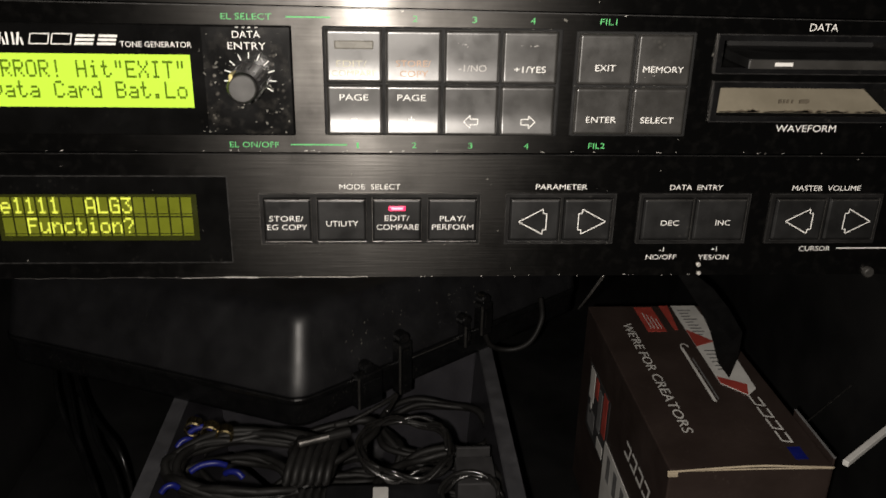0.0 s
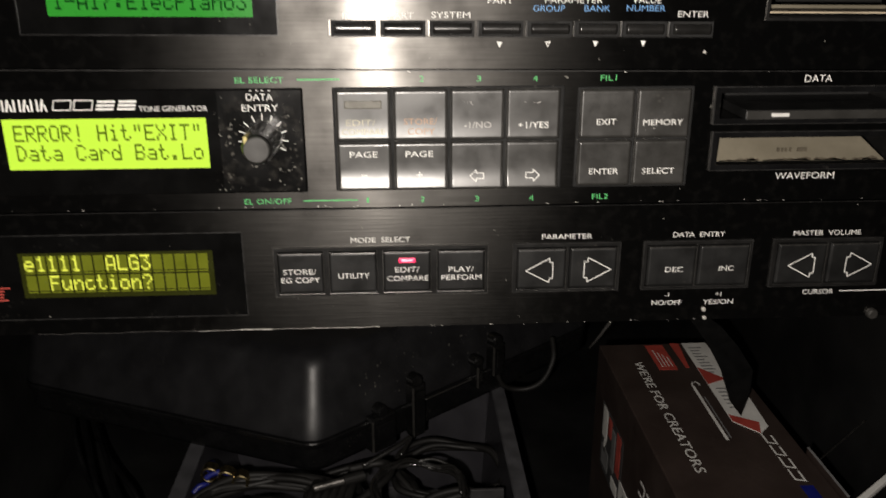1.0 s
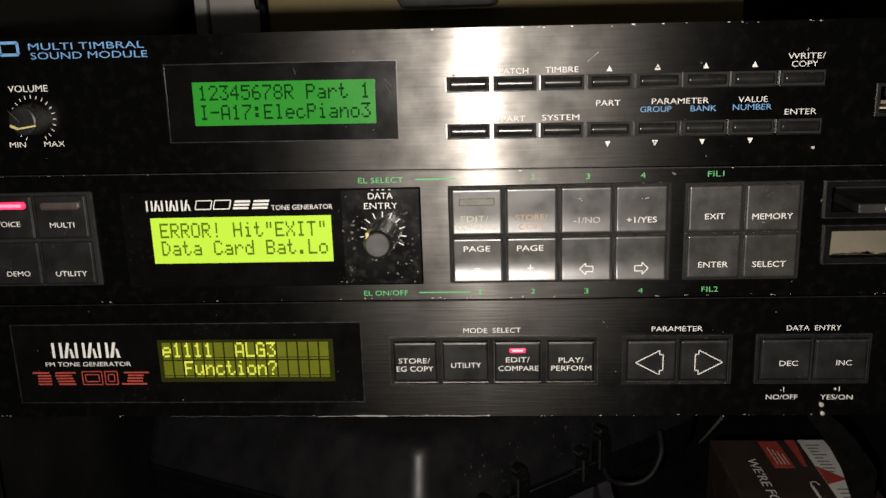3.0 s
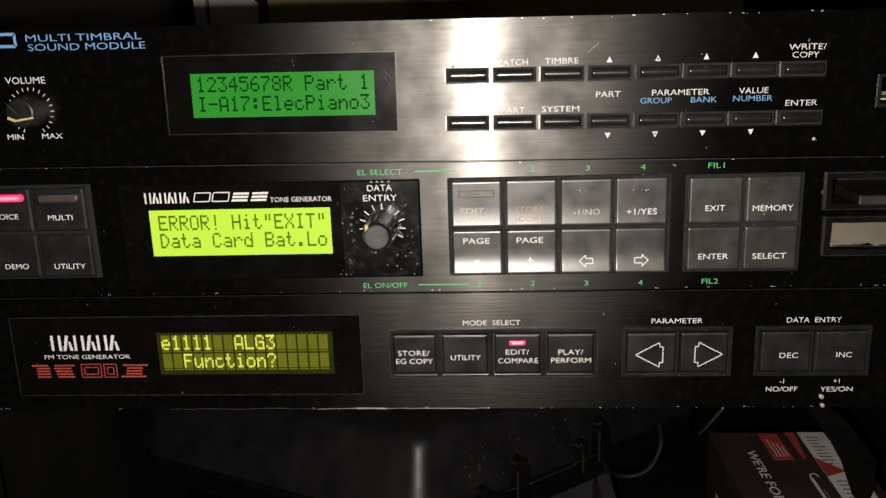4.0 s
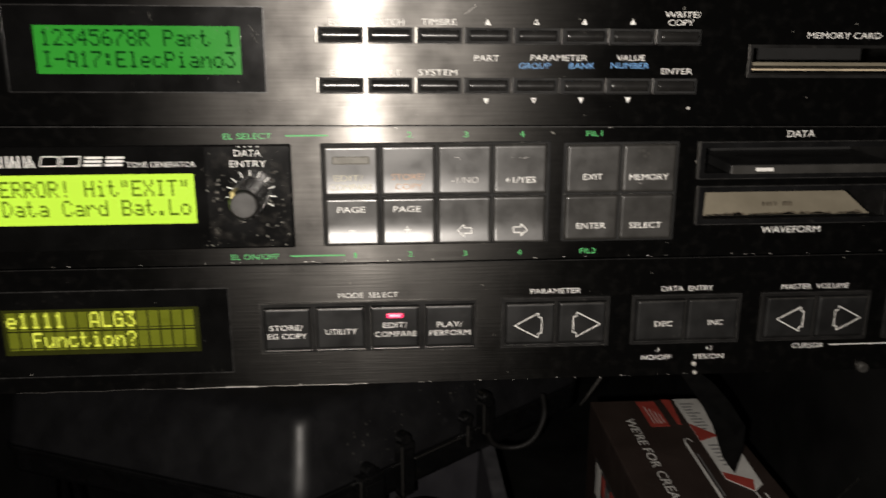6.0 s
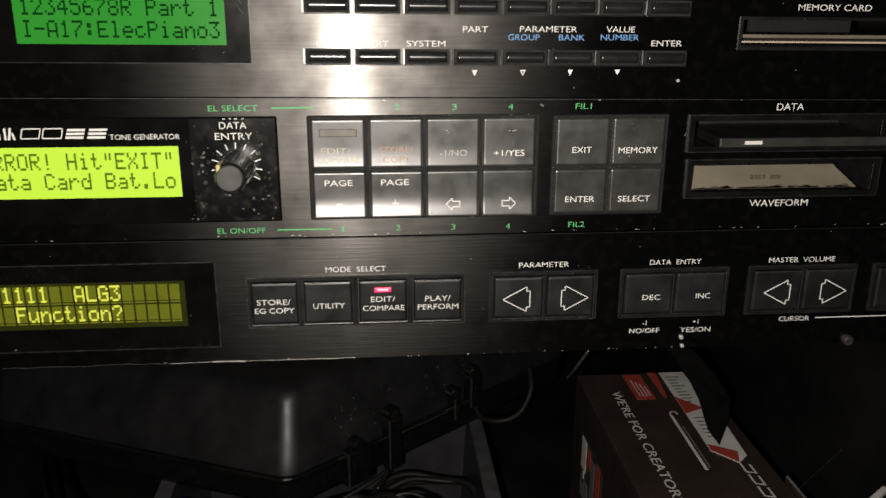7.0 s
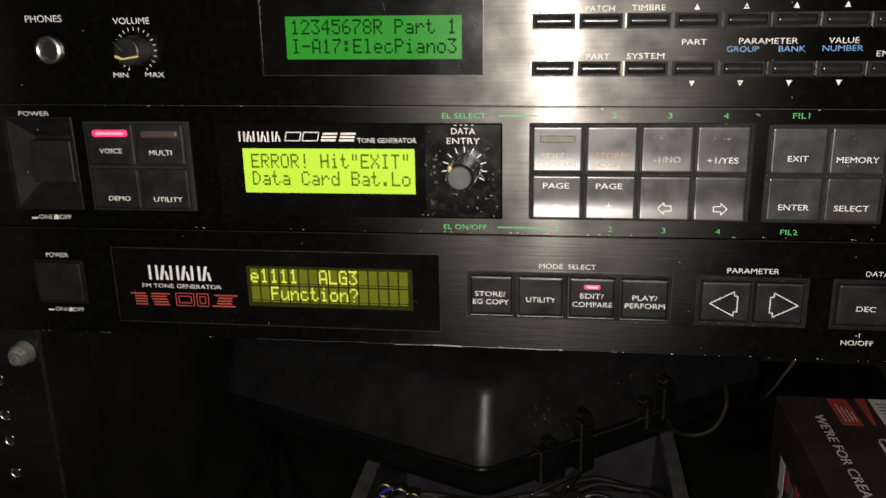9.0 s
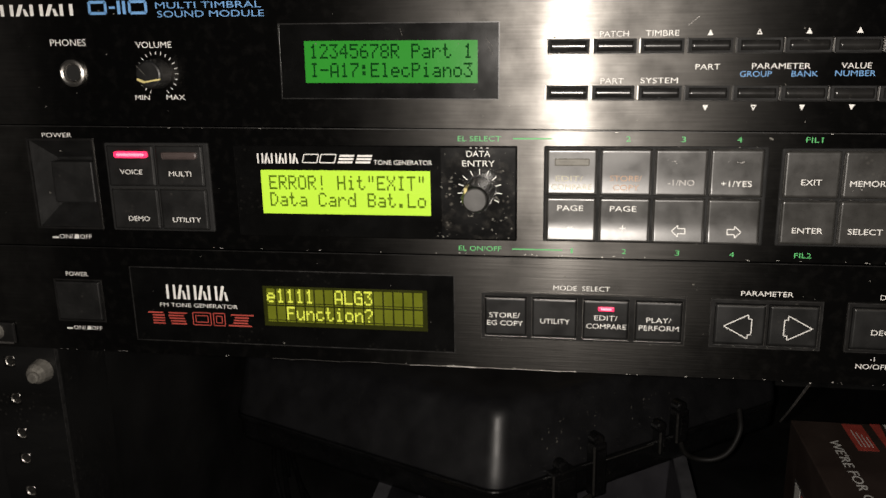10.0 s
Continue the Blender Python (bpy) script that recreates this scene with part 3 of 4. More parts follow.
def square_key(owner, x0, x1, z0, z1, mat, dish=0.25):
    key = part("button", key_shape(x0, x1, z0, z1, 2.2, dish, 0.5), mat, owner, smooth=None)
    # Lighter strips paint the highlights along the key's left and top edges.
    part("worn_or_lit_edge", block(x0 - 0.12, x0 + 0.1, -1.7, -0.7, z0 + 1.2, z1 - 1.2, 0.08), EDGE, key)
    part("worn_or_lit_edge", block(x0 + 1.0, x1 - 1.0, -1.6, -0.7, z1 - 0.05, z1 + 0.15, 0.08), EDGE, key)
    return key


def key_block(owner, x0, x1, z0, z1):
    return part("key_frame", block(x0, x1, -0.9, 0.3, z0, z1, 0.6), HOLE, owner, "dark raised key surround")



key_block(mid, -10.7, 65.8, 553.6, 588.5)
MIDX = [-9.6, 9.2, 27.9, 46.5]
keys_mid = {}
for i, x in enumerate(MIDX):
    for j, (za, zb) in enumerate(((571.2, 587.7), (554.5, 570.3))):
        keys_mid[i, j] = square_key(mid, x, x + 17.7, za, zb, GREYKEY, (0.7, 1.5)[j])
key_block(mid, 70.0, 109.4, 553.7, 588.0)
for i, x in enumerate((71.0, 90.0)):
    for j, (za, zb) in enumerate(((571.1, 587.2), (554.7, 570.1))):
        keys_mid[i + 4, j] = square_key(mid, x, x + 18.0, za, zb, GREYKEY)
part("indicator", block(-6.8, 5.4, -2.75, -2.2, 581.8, 584.4, 0.4), LENS_GREY, keys_mid[0, 0], "unlit indicator lens")
F = -2.27


def key_print(bm, cz, mat, dishes=(0.7, 1.5)):
    span = (571.4, 587.5, dishes[0]) if cz > 570.5 else (554.8, 570.2, dishes[1])
    return part("lettering", drape(bm, *span), mat, mid)


for text, cx, cz, wide, mat in (("EDIT/", -1.6, 577.2, 9.6, PALEPRINT), ("COMPARE", -0.8, 574.2, 14.2, PALEPRINT), ("STORE/", 18.0, 577.4, 11.0, FADED), ("COPY", 18.2, 574.2, 9.0, FADED),
                                ("-1/NO", 36.9, 576.1, 9.0, WORNPRINT), ("+1/YES", 55.4, 575.9, 10.2, WHITE), ("PAGE", -1.0, 566.5, 9.2, WHITE), ("PAGE", 17.5, 566.5, 9.2, WHITE),
                                ("EXIT", 79.9, 576.6, 6.6, WHITE), ("MEMORY", 99.0, 576.3, 13.4, WHITE), ("ENTER", 80.0, 559.7, 10.0, WHITE), ("SELECT", 98.8, 559.6, 11.2, WHITE)):
    key_print(words(text, cx, cz, 2.0, wide, F), cz, mat, (0.7, 1.5) if cx < 66 else (0.25, 0.25))
key_print(words("-", -1.0, 559.4, 0.4, 2.0, F), 559.4, WHITE)
key_print(words("+", 17.5, 559.4, 2.2, 2.2, F), 559.4, WHITE)
for cx, s in ((36.9, -1), (55.6, 1)):
    pts = [(cx + 2.4 * s, 558.8), (cx + 0.3 * s, 560.8), (cx + 0.3 * s, 559.7), (cx - 2.2 * s, 559.7), (cx - 2.2 * s, 557.9), (cx + 0.3 * s, 557.9), (cx + 0.3 * s, 556.8), (cx + 2.4 * s, 558.8)]
    key_print(outline(bmesh.new(), pts, 0.3, F), 558.8, WHITE)
for text, cx, cz, wide in (("EL SELECT", -33.9, 591.0, 15.6), ("2", 18.6, 591.0, 1.5), ("3", 37.3, 590.9, 1.5), ("4", 55.9, 590.8, 1.6), ("FIL1", 80.2, 590.8, 5.4),
                           ("EL ON/OFF", -33.9, 550.2, 15.8), ("1", -0.2, 550.1, 0.7), ("2", 18.5, 550.2, 1.5), ("3", 37.2, 550.1, 1.5), ("4", 56.0, 550.0, 1.6), ("FIL2", 79.9, 550.2, 5.6)):
    print_on(mid, text, cx, cz, 1.9, wide, GREEN)
part("rule", bar(-21.8, 591.0, -8.0, 591.0, 0.4), GREEN, mid, "green printed line")
part("rule", bar(-22.0, 550.2, -3.6, 550.2, 0.4), GREEN, mid, "green printed line")

# left keys and power switch
key_block(mid, -179.8, -137.2, 554.6, 589.2)
for i, x in enumerate((-178.4, -158.4)):
    for j, (za, zb) in enumerate(((572.6, 588.3), (555.6, 571.4))):
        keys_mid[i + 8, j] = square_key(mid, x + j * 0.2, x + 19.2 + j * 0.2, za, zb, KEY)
lens = part("indicator", block(-174.9, -161.2, -2.9, -2.2, 583.7, 586.2, 0.8), LED_RED, keys_mid[8, 0], "glowing red indicator lens")
part("lens_core", block(-173.7, -162.4, -3.0, -2.6, 584.3, 585.6, 0.5), LED_CORE, lens)
part("indicator", block(-155.4, -141.2, -2.9, -2.2, 583.2, 586.0, 0.9), LED_OFF, keys_mid[9, 0], "unlit indicator lens")
for text, cx, cz, wide in (("VOICE", -168.8, 578.2, 9.2), ("MULTI", -148.8, 577.6, 9.0), ("DEMO", -167.6, 559.8, 8.8), ("UTILITY", -147.8, 559.6, 11.6)):
    key_print(words(text, cx, cz, 1.9, wide, F), cz, WHITE, (0.25, 0.25))
print_on(mid, "POWER", -199.6, 592.1, 1.8, 12.6)
print_on(mid, "ON/", -201.4, 551.4, 1.8, 5.8)
print_on(mid, "OFF", -192.9, 551.4, 1.8, 5.0)
part("switch_mark", shape([(-207.4, 550.5), (-204.8, 550.5), (-204.8, 551.2), (-207.4, 551.2)]), WHITE, mid)
part("switch_mark", shape([(-198.2, 550.5), (-195.9, 550.5), (-195.9, 552.3), (-197.6, 552.3), (-197.8, 551.2)]), WHITE, mid)
switch = part("power_switch", ring(-212.9, -184.6, 554.6, 590.8, 0.8, -0.5, 8), RIM, mid, "deep recessed power switch")
well = bmesh.new()
outer = [(-212.1, 0.4, 555.4), (-185.4, 0.4, 555.4), (-185.4, 0.4, 590.0), (-212.1, 0.4, 590.0)]
inner = [(-206.8, 9, 563.5), (-187.0, 9, 563.5), (-187.0, 9, 582.2), (-206.8, 9, 582.2)]
vo, vi = [well.verts.new(p) for p in outer], [well.verts.new(p) for p in inner]
for k in range(4):
    well.faces.new((vo[k], vo[(k + 1) % 4], vi[(k + 1) % 4], vi[k]))
well.faces.new(vi)
part("switch_well", well, KEY, switch)
part("push_button", block(-205.6, -188.0, 2.5, 9, 564.6, 581.2, 0.6), KEY, switch)


def media_slot(owner, hole, name, label):
    x0, x1, z0, z1 = hole
    s = part(name, ring(x0 - 2.2, x1 + 2.2, z0 - 1.6, z1 + 1.6, 2.0, -1.2, 0.6), LATCH, owner, label)
    part("rim_edge", ring(x0 - 2.3, x1 + 2.3, z0 - 1.7, z1 + 1.7, 0.3, -1.25, 0.5), FAINT, s, "outer edge in a lighter colour")
    part("slot_liner", ring(x0 - 0.2, x1 + 0.2, z0 - 0.2, z1 + 0.2, 0.5, 0.6, 28), RIM, s)
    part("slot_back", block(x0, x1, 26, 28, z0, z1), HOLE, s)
    return s


slot_a = media_slot(mid, SLOT_A, "data_slot", "data card slot with a card in it")
card = part("memory_card", block(126.0, 184.0, -4.5, 25, 577.2, 580.4, 0.3), KEY, slot_a, "black memory card standing out of the slot")
part("card_edge", block(126.2, 184.0, -4.9, -4.45, 577.3, 580.2, 0.1), GREYKEY, card)
part("card_mark", block(134.5, 140.5, -5.1, -4.8, 578.2, 579.4, 0.05), LABEL, card)
slot_b = media_slot(mid, SLOT_B, "waveform_slot", "waveform card slot with pale flap")
flap = bmesh.new()
fv = [flap.verts.new(p) for p in ((120.0, 1.2, 561.6), (179.6, 1.2, 561.6), (172.0, 7.5, 569.6), (120.0, 7.5, 569.6))]
bv = [flap.verts.new(v.co + Vector((0, 1.0, 0))) for v in fv]
flap.faces.new(fv)
flap.faces.new(bv[::-1])
for k in range(4):
    flap.faces.new((fv[k], bv[k], bv[(k + 1) % 4], fv[(k + 1) % 4]))
bmesh.ops.recalc_face_normals(flap, faces=flap.faces[:])
part("slot_flap", flap, DULLFLAP, slot_b, "dusty pale flap")
rng, grime = random.Random(31), bmesh.new()
for k in range(60):
    x, r, w = rng.uniform(121.5, 176), 1.0 * rng.random() ** 2, rng.uniform(0.6, 2.6)
    shape([(x - w, 561.75), (x + w, 561.75), (x + w * 0.8, 562.0 + r * 0.5), (x + w * 0.1, 562.1 + r), (x - w * 0.8, 562.0 + r * 0.4)], 0.9, 0.1, grime)
tagged(part("flap_grime", grime, GRIME, slot_b, "dark grime along the flap's lower edge"), kind="stuff")
for x, w in ((141.4, 0.8), (143.0, 0.5), (144.2, 0.6), (145.8, 0.5), (148.6, 3.2)):
    part("faded_print", shape([(x, 564.6), (x + w, 564.6), (x + w, 565.9), (x, 565.9)], 2.0, 0.6), GRIME, slot_b)
print_on(mid, "DATA", 151.2, 590.0, 2.4, 9.4)
print_on(mid, "WAVEFORM", 151.4, 556.6, 2.4, 21.0)

# ---- the lower module: olive display and black keys ----
low = thing("fm_tone_generator", (10, 0, 502.2), "black rack tone generator with olive display and arrow keys", "tone generator", "rack modules")
LOW_WINDOW = (-175.9, -43.7, 508.0, 539.5)
part("front_panel", plate(X0, X1, 502.4, 547.1, 0, 3.5, [LOW_WINDOW]), BRUSHED, low)
part("chassis", block(X0 + 20, X1 - 20, 8, 250, 503.5, 546, 1), DARK, low)
chip_mesh = chips(8, 30, -215, 130, 502.6, 0.25)
tagged(part("paint_chips", chip_mesh, BARE, low, "bare metal scuffs"), kind="stuff")
edge = bmesh.new()
rng = random.Random(12)
x, z = -118.0, 502.5
dull_edge = bmesh.new()
while x < 2:
    nx, nz = min(x + rng.uniform(3, 7), 2.5), 502.45 + rng.uniform(-0.2, 0.25)
    torn = 0.42 if -50 < x < -40 else 0.08 + 0.07 * rng.random()
    bar(x, z, nx, nz, torn, -0.25, 0.3, edge if x > -66 else dull_edge)
    x, z = nx, nz
part("worn_or_lit_edge", dull_edge, GLINT, low, "dully worn lower edge")
part("peeled_edge", edge, BARE, low, "peeled bright edge along the bottom")
glass = part("window", plate(*LOW_WINDOW, 0.14, 2.4), GLOSS, low, "glossy black display window")
blocks_logo(glass, WHITE, -161.2, -134.6, 526.2, 532.2, 6, 0.08)
print_on(glass, "FM TONE GENERATOR", -147.7, 523.7, 1.7, 33.0, WHITE, 0.08)
for a, w, skew in ((-168.0, 5.2, 0.0), (-160.8, 6.6, -0.35), (-133.2, 6.0, 0.3)):
    for k in range(5):
        z, d = 515.4 + k * 1.14, skew * (k - 2)
        long = 1.8 if k in (0, 4) and skew > 0 or k == 4 else 0.0
        part("mark_block", shape([(a + d - long, z), (a + d + w + long, z), (a + d + w + long, z + 0.6), (a + d - long, z + 0.6)], 0.08, 0.1), RED, glass, "red bar of a striped model mark")
for a, w in ((-150.6, 7.6), (-141.8, 4.8)):
    for d in (0, 1.2):
        part("mark_block", outline(bmesh.new(), [(a + d, 515.5 + d), (a + w - d, 515.5 + d), (a + w - d, 520.7 - d), (a + d, 520.7 - d), (a + d, 515.5 + d)], 0.35, 0.08), RED, glass, "red outlined block of a model mark")
part("window_rim", ring(*LOW_WINDOW, 0.4, -0.06, 0.13), FAINT, low)
oled = part("display", plate(-120.2, -54.4, 516.4, 532.9, 0.06, 0.14), LCD_OLIVE, low, "dim olive display with yellow characters")
PX0, PX1 = -118.9, -55.9
for i in range(16):
    for za, zb in ((526.2, 531.9), (519.1, 524.7)):
        a = PX0 + i * (PX1 - PX0) / 16 + 0.3
        w = (PX1 - PX0) / 16 * 0.84
        part("display_cell", shape([(a, za), (a + w, za), (a + w, zb), (a, zb)], 0.03, 0.03), LCD_CELL, oled)
        part("cursor_line", shape([(a, za - 0.9), (a + w, za - 0.9), (a + w, za - 0.35), (a, za - 0.35)], 0.03, 0.03), LCD_CELL, oled)
part("display_text", dots("e1111  ALG3", PX0, PX1, 526.2, 531.9, -0.01), LCD_YELLOW, oled, "bright yellow dot-matrix characters")
part("display_text", dots("  Function?", PX0, PX1, 519.1, 524.7, -0.01), LCD_YELLOW, oled, "bright yellow dot-matrix characters")


def low_keys(x0, x1, spans, lit_edge=FAINT):
    frame_ob = part("key_frame", plate(x0, x1, 515.3, 533.3, -0.9, 0.3, [(a - 0.25, b + 0.25, 516.5, 532.2) for a, b in spans]), RIM, low, "black frame round the keys")
    # Edge highlights are painted as pale strips, brighter on the mode keys.
    part("frame_edge", ring(x0 - 0.25, x1 + 0.25, 515.05, 533.55, 0.28, -0.95, 0.2), lit_edge, frame_ob, "outer edge in a lighter colour")
    made = []
    for a, b in spans:
        made.append(part("button", key_shape(a, b, 516.8, 531.9, 2.0, 0.0, 0.5), KEY, low, smooth=None))
        part("key_ledge", block(a + 0.3, b - 0.3, -2.2, -1.5, 531.45, 531.75, 0.1), GLINT if lit_edge is EDGE else EDGE, made[-1], "top edge with a painted highlight")
        part("worn_or_lit_edge", block(a - 0.2, b + 0.2, -1.5, -0.6, 516.15, 516.4, 0.1), GLINT if lit_edge is EDGE else FAINT, made[-1])
        part("worn_or_lit_edge", block(b + 0.05, b + 0.25, -1.7, -0.6, 516.6, 532.0, 0.08), EDGE, made[-1])
    return made


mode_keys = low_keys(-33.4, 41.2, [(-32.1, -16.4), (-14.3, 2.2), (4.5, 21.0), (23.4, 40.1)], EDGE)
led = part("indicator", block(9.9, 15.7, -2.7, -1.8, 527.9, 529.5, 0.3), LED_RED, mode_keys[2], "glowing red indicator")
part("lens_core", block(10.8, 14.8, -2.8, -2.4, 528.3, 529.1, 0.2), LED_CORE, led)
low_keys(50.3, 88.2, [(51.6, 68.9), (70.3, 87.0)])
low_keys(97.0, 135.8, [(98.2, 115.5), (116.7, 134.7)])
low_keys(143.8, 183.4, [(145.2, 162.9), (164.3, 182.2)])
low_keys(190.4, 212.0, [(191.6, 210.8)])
G = -2.12
for text, cx, cz, wide in (("STORE/", -24.6, 525.0, 11.4), ("EG COPY", -24.4, 521.9, 13.4), ("UTILITY", -5.8, 523.2, 10.8), ("EDIT/", 12.8, 525.2, 8.4), ("COMPARE", 13.0, 521.9, 14.4),
                           ("PLAY/", 31.8, 525.0, 8.8), ("PERFORM", 31.9, 521.9, 14.2), ("DEC", 107.9, 523.2, 6.4), ("INC", 126.8, 523.3, 5.2)):
    print_on(low, text, cx, cz, 1.95, wide, WHITE, G)
for text, cx, cz, wide in (("MODE  SELECT", 3.7, 535.7, 20.6), ("PARAMETER", 69.2, 535.7, 17.8), ("DATA  ENTRY", 116.4, 535.6, 18.6), ("MASTER  VOLUME", 163.0, 535.4, 24.6),
                           ("NO/OFF", 107.0, 509.5, 11.0), ("YES/ON", 126.1, 509.4, 11.2), ("CURSOR", 163.0, 512.6, 11.6)):
    print_on(low, text, cx, cz, 1.9, wide)
print_on(low, "-1", 106.9, 512.5, 1.8)
print_on(low, "+1", 125.9, 512.5, 1.8)
part("rule", bar(171.0, 512.7, 214.0, 512.7, 0.35), WHITE, low, "white printed line")
for tip, s in ((54.6, 1), (85.0, -1), (149.2, 1), (180.0, -1)):
    z = 523.8
    pts = [(tip, z), (tip + 8.4 * s, z + 4.6), (tip + 8.4 * s, z + 3.0), (tip + 9.6 * s, z + 3.0), (tip + 9.6 * s, z - 3.0), (tip + 8.4 * s, z - 3.0), (tip + 8.4 * s, z - 4.6), (tip, z)]
    part("arrow_mark", outline(bmesh.new(), pts, 0.32, G - 0.15), WHITE, low, "white outlined arrow")
print_on(low, "POWER", -199.2, 535.6, 1.9, 9.6)
psw = part("power_button", ring(-209.8, -188.6, 515.2, 533.4, 0.6, -0.4, 0.3), RIM, low, "flat black power button")
part("push_button", block(-208.8, -189.6, -1.2, 0.4, 516.2, 532.4, 0.5), KEY, psw)
print_on(low, "ON/", -201.0, 512.4, 1.7, 5.4)
print_on(low, "OFF", -193.4, 512.4, 1.7, 4.8)
part("switch_mark", shape([(-206.8, 511.6), (-204.3, 511.6), (-204.3, 512.3), (-206.8, 512.3)]), WHITE, low)
part("switch_mark", shape([(-198.0, 511.6), (-196.0, 511.6), (-196.0, 513.2), (-197.4, 513.2), (-197.6, 512.3)]), WHITE, low)
part("screw_head", disc(121.0, 506.6, 0.85, -0.8, 0.1, 0.2, 14), BARE, low, "tiny bright screw")
part("screw_head", disc(121.6, 503.2, 0.75, -0.7, 0.1, 0.2, 14), BARE, low, "tiny bright screw")
part("foot", disc(184.5, 503.6, 2.0, -2.0, 0.1, 0.6, 20), EDGE, low, "cloudy round foot")

# dust and scuffs on the three fronts
for owner, seed, count, za, zb in ((top, 101, 34, 597, 637), (mid, 102, 30, 549, 592), (low, 103, 34, 503.5, 546)):
    tagged(part("dust_flecks", flecks(seed, count, -230, 200, za, zb), FLUFF, owner, "pale dust flecks"), kind="stuff")
tagged(part("dust_flecks", flecks(111, 70, -50, -21, 554, 587, -0.6), FLUFF, mid, "pale dust flecks"), kind="stuff")
tagged(part("dust_flecks", flecks(112, 7, -175, -45, 509, 539, 0.1), FLUFF, low, "pale dust flecks"), kind="stuff")
for a, b, c, d in ((-31.6, 625.4, -28.8, 622.4), (-30.8, 622.8, -29.0, 619.8), (-62.0, 629.2, -61.4, 626.8)):
    part("scratch", bar(a, b, c, d, 0.10, 0.1, 0.05), FLUFF, top, "fine scratch on the window")
# The bright line a bevel would show is painted as a pale strip.
part("edge_bevel", bar(X0 + 1, 593.0 + tilt(X0), X1 - 1, 593.0 + tilt(X1), 0.3, -0.06, 0.1), FAINT, mid, "painted bevel line on the upper edge")
part("edge_bevel", bar(X0 + 1, 546.9, X1 - 1, 546.9, 0.3, -0.06, 0.1), RIM, low, "painted bevel line on the upper edge")

for n, (x0, x1, z, key) in enumerate(((92, 101, 573.6, (5, 0)), (96, 106, 572.6, (5, 0)), (32, 36, 583.2, (2, 0)), (52, 58, 583.4, (3, 0)), (-8, 7, 556.6, (0, 1)), (10, 25, 558.0, (1, 1)))):
    tagged(part("scuffs", chips(160 + n, 4 + 5 * (n > 3), x0, x1, z, 0.9, -2.3, 0.8), WORNPRINT, keys_mid[key], "pale scuffs on the key"), kind="stuff")
for n, (x0, x1, z, y) in enumerate(((-10, 65, 570.8, -1.0), (70, 109, 570.6, -1.0), (-10, 65, 588.2, -1.0), (-10, 65, 554.0, -1.0), (-33, 41, 515.6, -1.0), (50, 88, 515.6, -1.0))):
    tagged(part("key_grime", chips(140 + n, 9, x0, x1, z, 0.3, y, 0.8), FLUFF, mid if z > 550 else low, "pale crumbs caught between the keys"), kind="stuff")

# ---- the rack round the modules, and the dim room ----
def setting(name, bm, mat, label, category):
    return tagged(part(name, bm, mat), label, category, kind="structure")


setting("wall_left", block(-262, -250, -60, 620, 0, 912, 1), DARK, "black side panel of the rack", "wall")
setting("wall_right", block(279, 291, -60, 620, 0, 912, 1), DARK, "black side panel of the rack", "wall")
setting("wall_back", block(-250, 279, 608, 620, 0, 912, 1), DARK, "dark back panel of the rack", "wall")
setting("rack_top", block(-250, 279, -60, 608, 900, 912, 1), DARK, "black top board of the rack", "rack top")
setting("rack_floor", block(-250, 279, -60, 608, 236, 248, 1), DARK, "black shelf board at the bottom of the rack", "shelf")
setting("floor", block(-2000, 2000, -2500, 1500, -12, 0), BACKDARK, "dark wooden floor under the rack", "floor")
setting("ceiling", block(-2000, 2000, -2500, 1500, 2500, 2512), DARK, "dark ceiling of the room", "ceiling")
setting("wall_north", block(-2000, 2000, 1500, 1512, 0, 2500), DARK, "dark wall behind the rack", "wall")
setting("wall_south", block(-2000, 2000, -2512, -2500, 0, 2500), DARK, "dark wall across the room", "wall")
setting("wall_east", block(2000, 2012, -2500, 1500, 0, 2500), DARK, "dark side wall of the room", "wall")
setting("wall_west", block(-2012, -2000, -2500, 1500, 0, 2500), DARK, "dark side wall of the room", "wall")

rail = thing("rack_rail", (-233, 4, 250), "black steel rack rail with a row of threaded holes", "rack rail")
HOLES = [396, 414, 430.7, 447, 459.4, 476.2, 493.7]
part("rail_strip", plate(-249.5, -217.3, 250, 700, 3.8, 6.0, [(-242.1, -236.7, z - 2.7, z + 2.7) for z in HOLES]), PAINT, rail)
part("rail_flange", block(-219.3, -217.3, 6.05, 40, 250, 700, 0.3), PAINT, rail)
# The rail's lit edge is put in as a paler strip.
part("strip_edge", block(-217.3, -217.0, 3.7, 6.1, 250, 700, 0.1), FAINT, rail, "edge of the strip, painted as lit")
for z in HOLES:
    part("thread", tube(-239.4, z, 2.75, 2.1, 4.6, 11.0, 16), STEEL, rail, "worn bright threaded hole")
bolt = thing("rack_bolt", (-225, 3.8, 490.6), "dull zinc dome bolt screwed into the rack rail", "bolt", "rack bolts")
part("bolt_head", disc(-224, 490.6, 5.2, -3.0, 3.7, 2.2, 16, 0.86), DOME, bolt)
part("bolt_boss", disc(-223.4, 490.3, 2.6, -4.6, -3.1, 0.6, 12), DOME, bolt)
fixing = thing("rack_bolt", (-238, 0, 509), "worn panel bolt on a small metal plate in the module's corner", "bolt", "rack bolts")
part("plate", block(-248, -230.6, -1.3, -0.1, 504.4, 513.6, 0.8), RIM, fixing)
# A bright bar paints the light on the plate's lower edge.
part("plate_edge", block(-247.4, -231.4, -1.7, -1.25, 504.3, 505.2, 0.2), GLINT, fixing, "lower edge painted bright as if lit")
part("bolt_head", disc(-239, 509.6, 3.6, -4.0, -1.3, 1.2, 18, 0.85), DOME, fixing)
